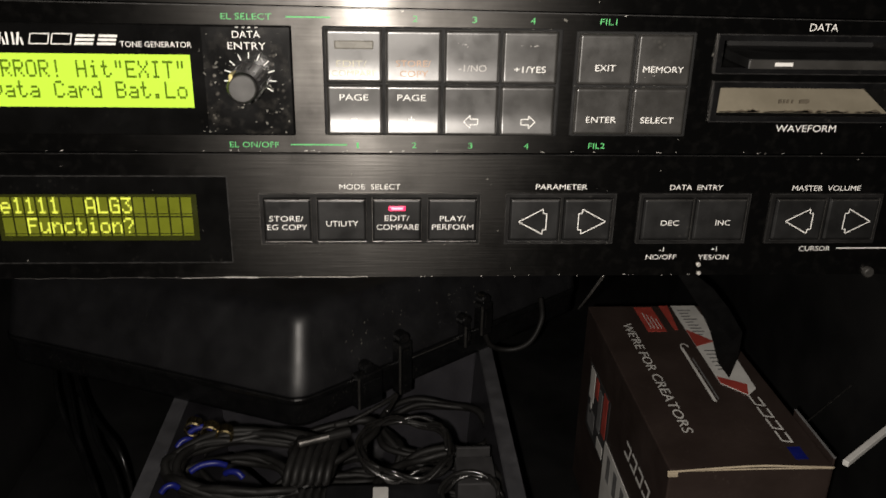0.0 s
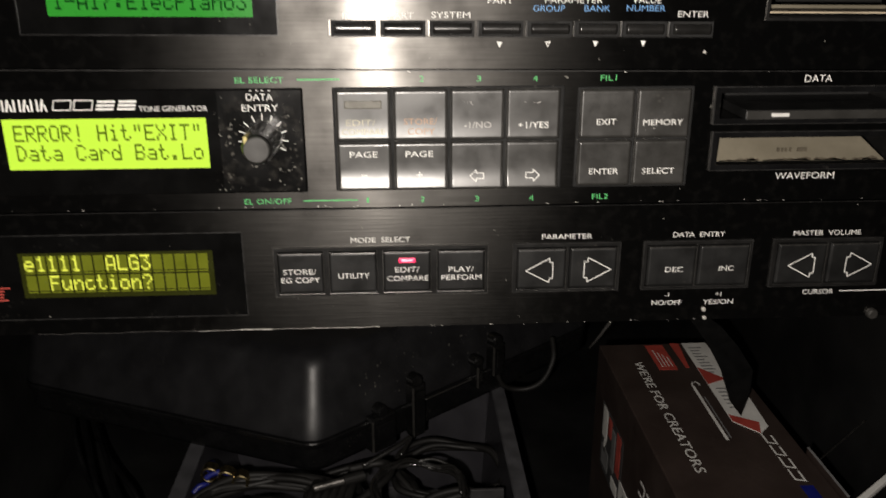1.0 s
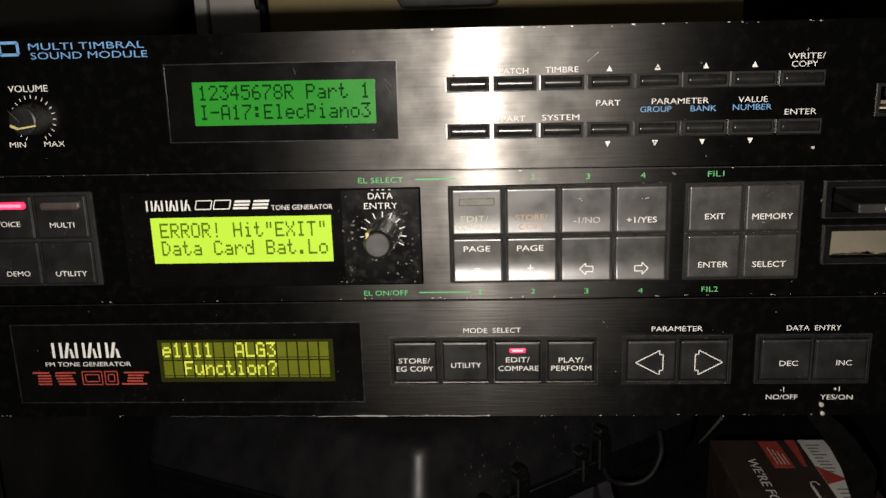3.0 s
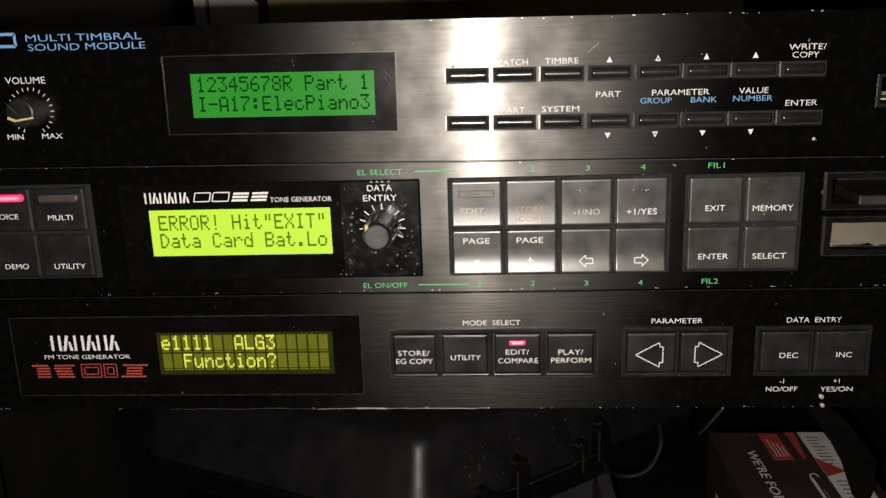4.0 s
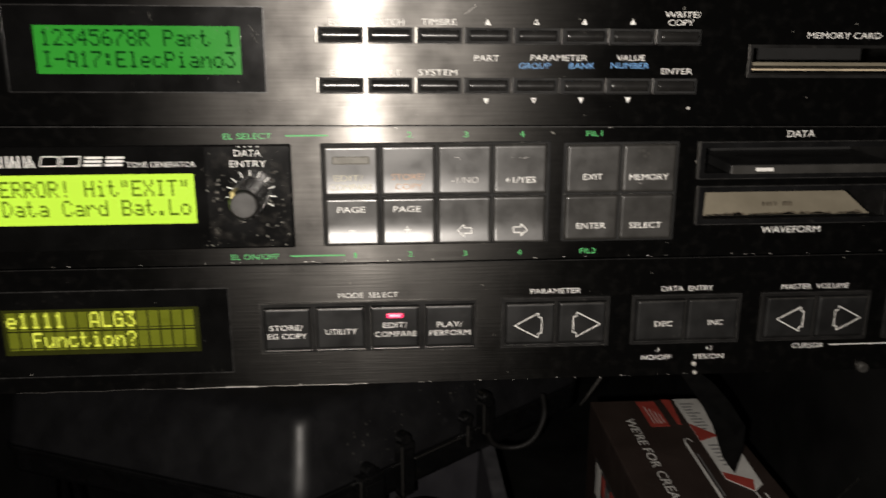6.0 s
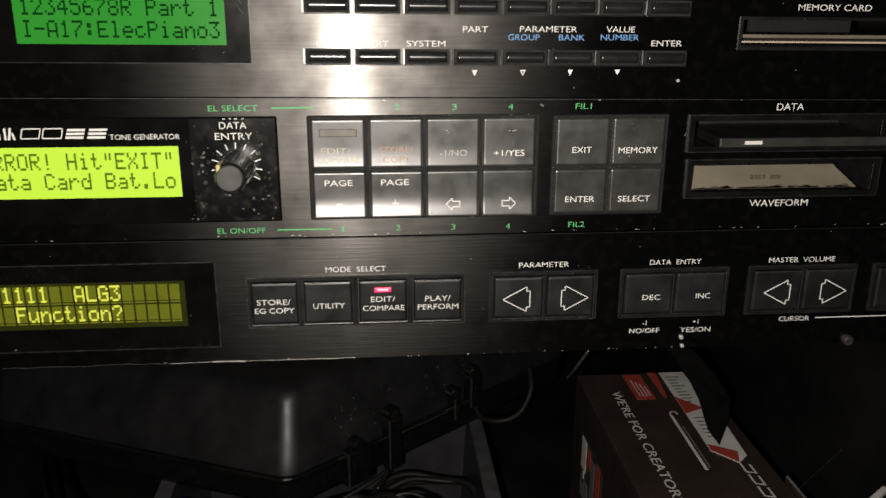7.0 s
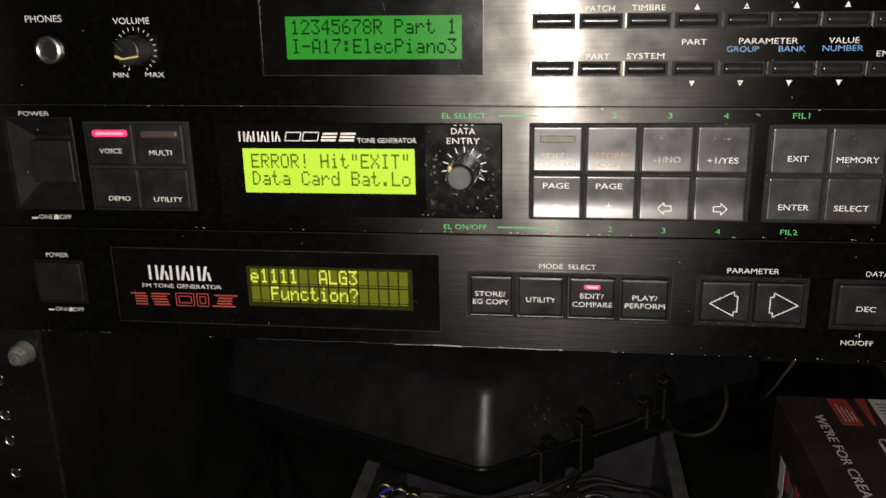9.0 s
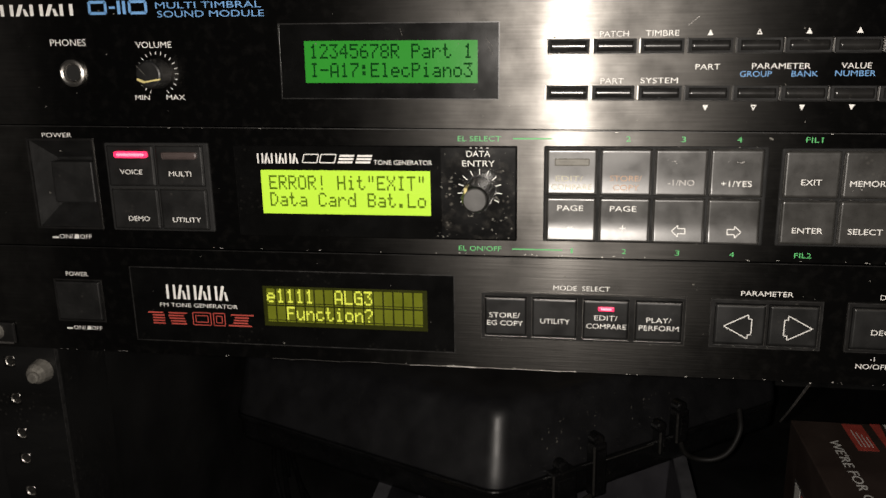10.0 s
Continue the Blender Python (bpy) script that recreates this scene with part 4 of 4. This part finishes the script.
part("bolt_slot", block(-241.4, -236.6, -4.2, -3.9, 509.2, 510.0, 0.1), STEEL, fixing, "bright bolt slot")


# ---- the hard case lying on the bin ----
def rounded(corners, radius, steps=8):
    """The outline of a polygon with rounded corners."""
    out = []
    for k, c in enumerate(corners):
        c = Vector(c)
        a, b = (Vector(corners[k - 1]) - c).normalized(), (Vector(corners[(k + 1) % len(corners)]) - c).normalized()
        half = math.acos(max(-1, min(1, a.dot(b)))) / 2
        reach, middle = radius / math.tan(half), c + (a + b).normalized() * radius / math.sin(half)
        start, end = c + a * reach - middle, c + b * reach - middle
        for s in range(steps + 1):
            out.append(middle + (start.lerp(end, s / steps)).normalized() * radius)
    return out


def inset(points, d):
    """The outline moved inwards by d; points run anticlockwise."""
    out, n = [], len(points)
    for k in range(n):
        t = (points[(k + 1) % n] - points[k - 1]).normalized()
        out.append(points[k] + Vector((-t.y, t.x)) * d)
    return out


def stack(outline_points, levels, close_top=True, close_bottom=True):
    """Walls through rings of the outline at (inset, height)."""
    bm = bmesh.new()
    rings = [[bm.verts.new((p.x, p.y, z)) for p in inset(outline_points, d)] for d, z in levels]
    n = len(outline_points)
    for a, b in zip(rings, rings[1:]):
        for k in range(n):
            bm.faces.new((a[k], a[(k + 1) % n], b[(k + 1) % n], b[k]))
    if close_bottom:
        bm.faces.new(rings[0][::-1])
    if close_top:
        bm.faces.new(rings[-1])
    bmesh.ops.recalc_face_normals(bm, faces=bm.faces[:])
    return bm


def case_line(d):
    """The case's outline, its front faces leaning back by d."""
    return rounded([(-41.5, 138 + d), (148, 287 + d), (148, 480), (-238, 480), (-238, 222 + d)], 14, 8)


def lean(levels):
    """Walls through the case's outlines at (lean, height)."""
    bm = bmesh.new()
    rings = [[bm.verts.new((p.x, p.y, z)) for p in case_line(d)] for d, z in levels]
    n = len(rings[0])
    for a, b in zip(rings, rings[1:]):
        for k in range(n):
            bm.faces.new((a[k], a[(k + 1) % n], b[(k + 1) % n], b[k]))
    bm.faces.new(rings[0][::-1])
    bm.faces.new(rings[-1])
    bmesh.ops.recalc_face_normals(bm, faces=bm.faces[:])
    return bm


case = thing("hard_case", (-35, 141, 342.2), "black moulded plastic hard case with latches lying on a bin", "case")
part("lid", lean([(0.3, 364.2), (0.4, 365.2), (6, 374), (12, 384), (17.5, 394), (20.6, 400), (22.8, 403.6), (26.5, 406.6), (33, 408.6), (60, 412), (110, 416)]), CASE, case, smooth=True)
part("lid_lip", lean([(-1.6, 360.6), (-2.0, 361.4), (-2.0, 363.4), (-1.4, 364.2)]), LATCH, case)
part("body", lean([(5, 342.2), (3.4, 345), (2.4, 360.6)]), LATCH, case, smooth=False)
FACE = Vector((190, 149, 0)).normalized()
OUT = Vector((FACE.y, -FACE.x, 0))
for along, half, high, low_end in ((42, 9, 368, 345), (69, 5, 379, 343), (121, 2.4, 374, 357), (138, 5, 384, 361)):
    at = Vector((-38.5, 140, 0)) + FACE * along
    latch_bm = block(-half, half, -1, 7, low_end, high, 1.2)
    plate_bm = block(-half * 0.7, half * 0.7, 7.05, 8.6, low_end + 6, high - 4, 0.7)
    rib_bm = block(-half - 0.3, -half + 0.8, 6.0, 7.4, low_end + 1, high - 1, 0.3)
    knob_bm = disc(0, high + 2, 4.0, -6.2, 1, 1.2, 16)
    turn = Matrix((FACE, OUT, (0, 0, 1))).transposed()
    for bm in (latch_bm, plate_bm, rib_bm):
        bmesh.ops.transform(bm, verts=bm.verts[:], matrix=Matrix.Translation(at) @ turn.to_4x4())
        bmesh.ops.recalc_face_normals(bm, faces=bm.faces[:])
    bmesh.ops.transform(knob_bm, verts=knob_bm.verts[:], matrix=Matrix.Translation(at) @ Matrix((FACE, -OUT, (0, 0, 1))).transposed().to_4x4())
    bmesh.ops.recalc_face_normals(knob_bm, faces=knob_bm.faces[:])
    latch = part("latch", latch_bm, LATCH, case, "black plastic snap latch")
    part("latch_plate", plate_bm, LATCH, latch)
    # The lit edge of the latch is painted as a grey rib.
    part("latch_rib", rib_bm, EDGE, latch, "grey edge painted as a highlight")
    part("latch_pivot", knob_bm, LATCH, latch)
# Worn lip edge; its lit stretch between the latches is a paler strip.
lip_a, lip_b = Vector((-38.5, 140, 364)) + FACE * 77 + OUT * 3, Vector((-38.5, 140, 364)) + FACE * 117 + OUT * 3
cable("lip_edge", [lip_a, lip_a.lerp(lip_b, 0.5), lip_b], 0.45, EDGE, case, "worn edge of the lid, painted as lit", 6)
rng, lid_dust = random.Random(88), bmesh.new()
for k in range(64):
    u, z = rng.uniform(4, 150), rng.uniform(367, 401)
    if k > 20:
        u, z = rng.choice((36, 46, 66, 72, 118, 122, 136, 141)) + rng.gauss(0, 4), rng.uniform(370, 392)
    p = Vector((-41.5, 138 + 0.56 * (z - 364), z)) + FACE * u + OUT * 0.5
    r = 0.15 + 0.5 * rng.random() ** 3
    tips = [p + FACE * r * rng.uniform(0.6, 1.6) * math.cos(a) + Vector((0, 0.5, 0.87)) * r * rng.uniform(0.6, 2.2) * math.sin(a) for a in (0, 1.2, 2.2, 3.3, 4.4, 5.4)]
    lid_dust.faces.new([lid_dust.verts.new(q) for q in tips])
bmesh.ops.solidify(lid_dust, geom=lid_dust.faces[:], thickness=0.12)
tagged(part("dust_flecks", lid_dust, FLUFF, case, "pale dust and scuffs round the latches"), kind="stuff")
cable("handle", [(73, 224, 362), (78, 226, 350), (88, 228, 345), (99, 228, 346.4), (107.5, 229, 353), (113.5, 233, 366), (114, 244, 376)], 1.9, RUBBER, case, "curved black carrying handle", 10)

# ---- the bin and what lies in it ----
BIN_LINE = rounded([(-122, 30), (80, 30), (80, 262), (-122, 262)], 10, 5)
tub = thing("plastic_bin", (-20, 140, 248.2), "cloudy grey plastic storage bin filled with cables", "bin")
shell = stack(BIN_LINE, [(11, 248.2), (5, 334), (0, 334.5), (-0.6, 340), (0.4, 341), (6.6, 341), (7.4, 339.5), (13.5, 251)], close_top=True)
part("bin_body", shell, CLEAR, tub, smooth=False)
part("rim", stack(BIN_LINE, [(-0.4, 341.05), (-0.2, 342.0), (8.0, 342.0), (8.8, 341.05)], False, False), RIMGREY, tub, "paler rim")
part("rim_bead", stack(BIN_LINE, [(-0.7, 335), (-1.6, 335.6), (-1.6, 337.6), (-0.7, 338.2)], False, False), CLEAR, tub)


def coil(name, cx, cy, cz, rx, ry, turns, radius, mat, label, seed, tilt=0.0, parent=None):
    """A hank of cable: uneven loops laid over one another."""
    rng, pts = random.Random(seed), []
    for k in range(turns * 10):
        a = 2 * math.pi * k / 10
        wob = 1 + rng.uniform(-0.10, 0.10)
        pts.append((cx + rx * wob * math.cos(a), cy + ry * wob * math.sin(a), cz + rng.uniform(-4, 4) + tilt * math.sin(a)))
    ob = cable(name, pts, radius, mat, parent, "", 8, 5)
    return tagged(ob, label, "cable") if parent is None else ob


hank = thing("cable_hank", (-62, 112, 330), "dull black audio cable wound into a tied hank", "cable", "loose cables")
coil("cable_coil", -66, 112, 340, 42, 23, 9, 2.3, RUBBER, "", 21, 3, hank)
for k in range(6):
    x = -42 + k * 4.2
    cable("cable_wrap", [(x - 4, 92, 332), (x - 2, 96, 346), (x + 1, 110, 351), (x + 3, 124, 348), (x + 5, 132, 336)], 2.3, RUBBER, hank)
cable("cable_tail", [(-30, 100, 343), (-12, 112, 347), (2, 128, 350), (-2, 140, 349), (-22, 138, 347)], 2.3, RUBBER, hank)
for n, (px, py) in enumerate(((-102, 140), (-92, 136), (-83, 132))):
    bm = tube(px, 346, 5.0, 3.4, py - 3, py + 4, 20)
    part("gold_collar", bm, BRASS, hank, "gold plug collar")
bm = disc(0, 0, 2.0, -9, 8, 0.8, 14)
bmesh.ops.transform(bm, verts=bm.verts[:], matrix=Matrix.Translation((-31, 112, 355.5)) @ Matrix.Rotation(radians(-68), 4, "Z"))
part("jack_plug", bm, STEEL, hank, "silver jack plug")
bm = disc(0, 0, 3.0, 8, 20, 0.8, 14)
bmesh.ops.transform(bm, verts=bm.verts[:], matrix=Matrix.Translation((-31, 112, 355.5)) @ Matrix.Rotation(radians(-68), 4, "Z"))
part("plug_sleeve", bm, RUBBER, hank)
for px, py, pz, sx, sy in ((-97, 138, 347, 7, 1.5), (-105, 130, 344, 4, 3), (-86, 101, 349, 9, 2.5), (-72, 97, 347, 5, -2), (-104, 90, 344, 4, 2), (-104, 149, 345, 2, 4)):
    cable("blue_tie", [(px - sx, py - sy, pz - 2.5), (px - sx * 0.4, py - sy * 0.2, pz), (px + sx * 0.4, py + sy * 0.4, pz + 0.2), (px + sx, py + sy, pz - 2.5)], 1.7, BLUEPLASTIC, hank, "blue plastic tie", 8, 5)
thin = thing("cable_hank", (26, 118, 330), "thin shiny black cable coiled in loose loops", "cable", "loose cables")
coil("cable_coil", 19, 114, 348, 25, 25, 6, 1.1, SHINYKEY, "", 31, 2, thin)
cable("cable_tail", [(-14, 136, 350), (6, 146, 356), (14, 152, 358), (8, 140, 354)], 1.3, SHINYKEY, thin)
more = thing("cable_hank", (50, 92, 330), "thin grey-black lead heaped in the bin", "cable", "loose cables")
coil("cable_coil", 52, 84, 338, 16, 12, 5, 1.1, SHINYKEY, "", 41, 4, more)
filler = thing("cable_heap", (-20, 140, 251.5), "tangle of dark cables filling the bin", "cable heap", kind="stuff")
for k in range(14):
    coil("cable_coil", -20 + 70 * math.sin(k * 2.1), 128 + 60 * math.cos(k * 1.3), 262 + k * 5, 30 + 3 * (k % 4), 24, 3, 2.2, RUBBER, "", 50 + k, 6, filler)
adapter = thing("power_adapter", (8, 78, 300), "black power adapter with a white sticker", "adapter")
part("adapter_body", block(-24, 38, 56, 94, 304, 341, 3), CASE, adapter)
part("sticker", block(1, 9, 78, 89, 341.1, 341.6, 0.1), LABEL, adapter, "white paper sticker")
small = thing("small_carton", (58, 104, 320), "small grey cardboard box end among cables", "box")
part("carton", block(46, 67, 92, 116, 322, 340, 0.8), DIM, small)
part("carton_flap", block(47, 66, 117, 119, 330, 345, 0.5), DIM, small)
STRANDS = [[(-197, 230, 310), (-178, 199, 310), (-160, 177, 306)], [(-177, 166, 311), (-163, 141, 308), (-154, 125, 302)], [(-171, 175, 312), (-155, 151, 309), (-145, 133, 303)], [(-201, 205, 304), (-184, 178, 304), (-168, 150, 300)]]
for first, middle, last in STRANDS:
    a, b = Vector(first), Vector(last)
    ob = cable("hanging_cable", [(-243, 330, 249.6), (-240, 310, 322), (a.x - 16, a.y + 30, 320), first, middle, last, (b.x + 8, b.y - 10, 284), (b.x + 10, b.y - 14, 249.6)], 1.6, LATCH)
    tagged(ob, "shiny black cable looping down beside the bin", "cable", "hanging cables")

# ---- the printed carton ----
box = thing("product_box", (182, 135, 248), "black printed cardboard product box with red and white labels", "box")
carton = part("carton", block(142, 222, 48, 223, 248, 380, 0.8), CARD, box)
TOP = 380.1


def on_top(bm, x, y, lift=0.0):
    """Turns a print drawn on the upright panel so that it lies on the carton's lid and reads towards the viewer."""
    for v in bm.verts:
        v.co = Vector((x + v.co.z, y - v.co.x, TOP + lift - v.co.y))
    return bm


def on_side(bm, y, z):
    for v in bm.verts:
        v.co = Vector((141.95 + v.co.y, y - v.co.x, z + v.co.z))
    return bm


part("slogan", on_top(words("WE'RE FOR CREATORS", 0, 0, 5.6, 120, -0.06), 161.2, 137.5), LABEL, box, "grey printed slogan")
part("red_label", block(172, 184, 186, 220, TOP, TOP + 0.25), RED, box, "red printed label")
part("red_label", on_top(shape([(-85, 1.5), (-85, 7.5), (-51, 3.8), (-51, 1.6)], -0.25, 0.25), 188, 137), RED, box, "narrow red printed label")
for k in range(4):
    part("label_bar", block(175 + k * 2.2, 175.5 + k * 2.2, 190, 212 - k * 3, TOP + 0.26, TOP + 0.4), LABEL, box)
white = bmesh.new()
pts = [(197.6, 222), (214, 222), (215, 150), (213, 118), (206, 111), (194.8, 124)]
lo, hi = [white.verts.new((a, b, TOP)) for a, b in pts], [white.verts.new((a, b, TOP + 0.25)) for a, b in pts]
white.faces.new(hi)
white.faces.new(lo[::-1])
for k in range(6):
    white.faces.new((lo[k], lo[(k + 1) % 6], hi[(k + 1) % 6], hi[k]))
bmesh.ops.recalc_face_normals(white, faces=white.faces[:])
sticker = part("price_label", white, LABEL, box, "large grey-white label")
for tri in ([(196.6, 188), (209, 172), (196.0, 166)], [(195.4, 131), (209.5, 122), (206, 111.4), (195.0, 124.4)]):
    bm = bmesh.new()
    f = bm.faces.new([bm.verts.new((a, b, TOP + 0.5)) for a, b in tri])
    g = bmesh.ops.extrude_face_region(bm, geom=[f])
    for v in g["geom"]:
        if isinstance(v, bmesh.types.BMVert):
            v.co.z -= 0.2
    bmesh.ops.recalc_face_normals(bm, faces=bm.faces[:])
    part("red_corner", bm, RED, sticker)
rng = random.Random(77)
for k in range(9):
    y = 214 - k * 4.2
    part("label_bar", block(200, 201.5 + rng.uniform(3, 8), y, y + 1.3, TOP + 0.26, TOP + 0.4), GREY, sticker)
for k in range(6):
    y = 160 - k * 4.4
    part("label_bar", block(199, 201 + rng.uniform(2, 6), y, y + 1.3, TOP + 0.26, TOP + 0.4), GREY, sticker)
part("printed_stick", on_top(bar(-27, 1.0, 32, 0.0, 1.7), 185.5, 138), LABEL, box, "pale printed picture of a slim device")
part("printed_stick", on_top(bar(-14, 3.4, 30, 2.6, 0.8), 185.5, 138), GREY, box)
part("printed_tip", on_top(outline(bmesh.new(), [(-27, 0.6), (-31, 1.6), (-32, 4.4), (-28, 5.6)], 0.9), 185.5, 138), LABEL, box)


def plain_mark(width, high):
    """A maker's mark, kept to plain slanted blocks."""
    bm, step = bmesh.new(), width / 4
    w, t = step * 0.8, high * 0.17
    for k in range(4):
        a = -width / 2 + k * step
        for z in (-high / 2, high / 2 - t):
            shape([(a + z * 0.3, z), (a + w + z * 0.3, z), (a + w + (z + t) * 0.3, z + t), (a + (z + t) * 0.3, z + t)], -0.06, 0.1, bm)
        shape([(a + w - t - high * 0.15, -high / 2), (a + w - high * 0.15, -high / 2), (a + w + high * 0.15, high / 2), (a + w - t + high * 0.15, high / 2)], -0.07, 0.1, bm)
    return bm


part("maker_mark", on_top(plain_mark(44, 5.6), 208.4, 88), LABEL, box, "white block mark")
part("blue_print", block(206, 212.5, 54, 64, TOP, TOP + 0.15), BLUEPLASTIC, box, "small blue printed patch")
part("maker_mark", on_side(plain_mark(46, 10), 91, 346), LABEL, box, "white block mark")
side = part("side_label", block(141.6, 142.0, 70, 152, 266, 323), LABEL, box, "white side label with dark bars")
for k in range(5):
    part("label_bar", block(141.4, 141.65, 76 + k * 15, 83 + k * 15, 302, 319), GREY, side)
art = part("side_picture", block(141.7, 142.0, 150, 200, 304, 351), DIM, box, "faded printed picture on the side")
for ya, yb, za, zb, mat in ((186, 197, 328, 350, LABEL), (176, 183, 336, 349, RED), (166, 174, 318, 346, GREY), (154, 163, 322, 350, RED), (180, 196, 308, 322, GREY), (156, 170, 306, 314, LABEL), (189, 192, 318, 327, LABEL)):
    part("picture_patch", block(141.45, 141.72, ya, yb, za, zb), mat, art)
cable("worn_or_lit_edge", [(140.8, 47.6, 379.2), (150, 47.2, 380.0), (165, 47.0, 381.2), (186, 46.8, 382.2), (204, 47.2, 381.0), (222.2, 47.8, 379.6)], 0.55, KRAFT, box, "frayed pale cardboard edge", 6)
cable("worn_or_lit_edge", [(142, 47.5, 379.4), (160, 47.5, 379.7), (190, 47.5, 379.9), (222, 47.6, 379.4)], 0.4, KRAFT, box, "frayed pale cardboard edge", 6)
part("frayed_corner", block(140.9, 146, 46.9, 48.0, 376.4, 379.0, 0.5), KRAFT, box, "frayed pale corner")
part("side_flap", block(222.3, 223.4, 50, 92, 300, 383, 0.3), CARD, box)
part("flap_edge", block(222.3, 223.5, 50, 92, 383.05, 383.6, 0.1), GREY, box)

# ---- strap, wires and strip beside the carton ----
strap_line = [(150, 503.4), (166, 503.4), (174.6, 444), (184, 437), (194.5, 425), (204.6, 410), (204.6, 396), (201.5, 381), (194.5, 390), (187, 410), (178, 426), (163, 446)]
strap = part("strap", shape(strap_line, 128, 2.2), STRAP)
tagged(strap, "limp black strap hanging onto the carton", "strap")
wire = cable("wire", [(87, 0.6, 501.9), (100, 60, 468.5), (118, 143, 422), (131, 203, 389), (134, 216, 381.6)], 0.55, STEEL)
tagged(wire, "thin bare wire running down to the carton", "wire")
wire = cable("wire", [(224, 89, 372), (247, 108, 372), (279, 134, 372)], 0.35, STEEL)
tagged(wire, "hair-thin wire between carton and rack side", "wire")
rod_bm = block(-20, 34, -1.6, 1.6, -1.6, 1.6, 0.5)
bmesh.ops.transform(rod_bm, verts=rod_bm.verts[:], matrix=Matrix.Translation((252, 72.5, 372)) @ Matrix.Rotation(radians(36.5), 4, "Z"))
strip = part("plastic_strip", rod_bm, WHITE)
tagged(strip, "white plastic strip wedged beside the carton", "strip")

# ---- behind and above the top module ----
setting("back_shelf", block(-250, 279, 390, 608, 330, 340, 1), DARK, "black shelf at the back of the rack", "shelf")
tagged(part("beige_board", block(-180, 205, 420, 424, 340.2, 899, 1), BEIGE), "beige board standing behind the modules", "board")
pale = thing("pale_board", (-210, 412, 340.2), "pale grey panel standing upright behind the modules", "board")
part("panel_face", block(-226, -186, 410, 416, 340.2, 899, 1), PALE, pale)
part("panel_edge", block(-238, -228, 408, 416, 340.2, 899, 1), PALE, pale)
lead = cable("hanging_cable", [(-190, 402, 899), (-186, 402, 720), (-184, 403, 672), (-179, 404, 640), (-176, 404, 342.4)], 2.4, RUBBER)
tagged(lead, "black cable hanging behind the modules", "cable", "hanging cables")
holder = part("grey_holder", stack(rounded([(-72, 392), (12, 392), (12, 419.6), (-72, 419.6)], 10, 4), [(9, 664.5), (4, 666), (0.5, 672), (0, 720)]), GREY)
tagged(holder, "grey plastic holder fixed to the beige board", "holder")
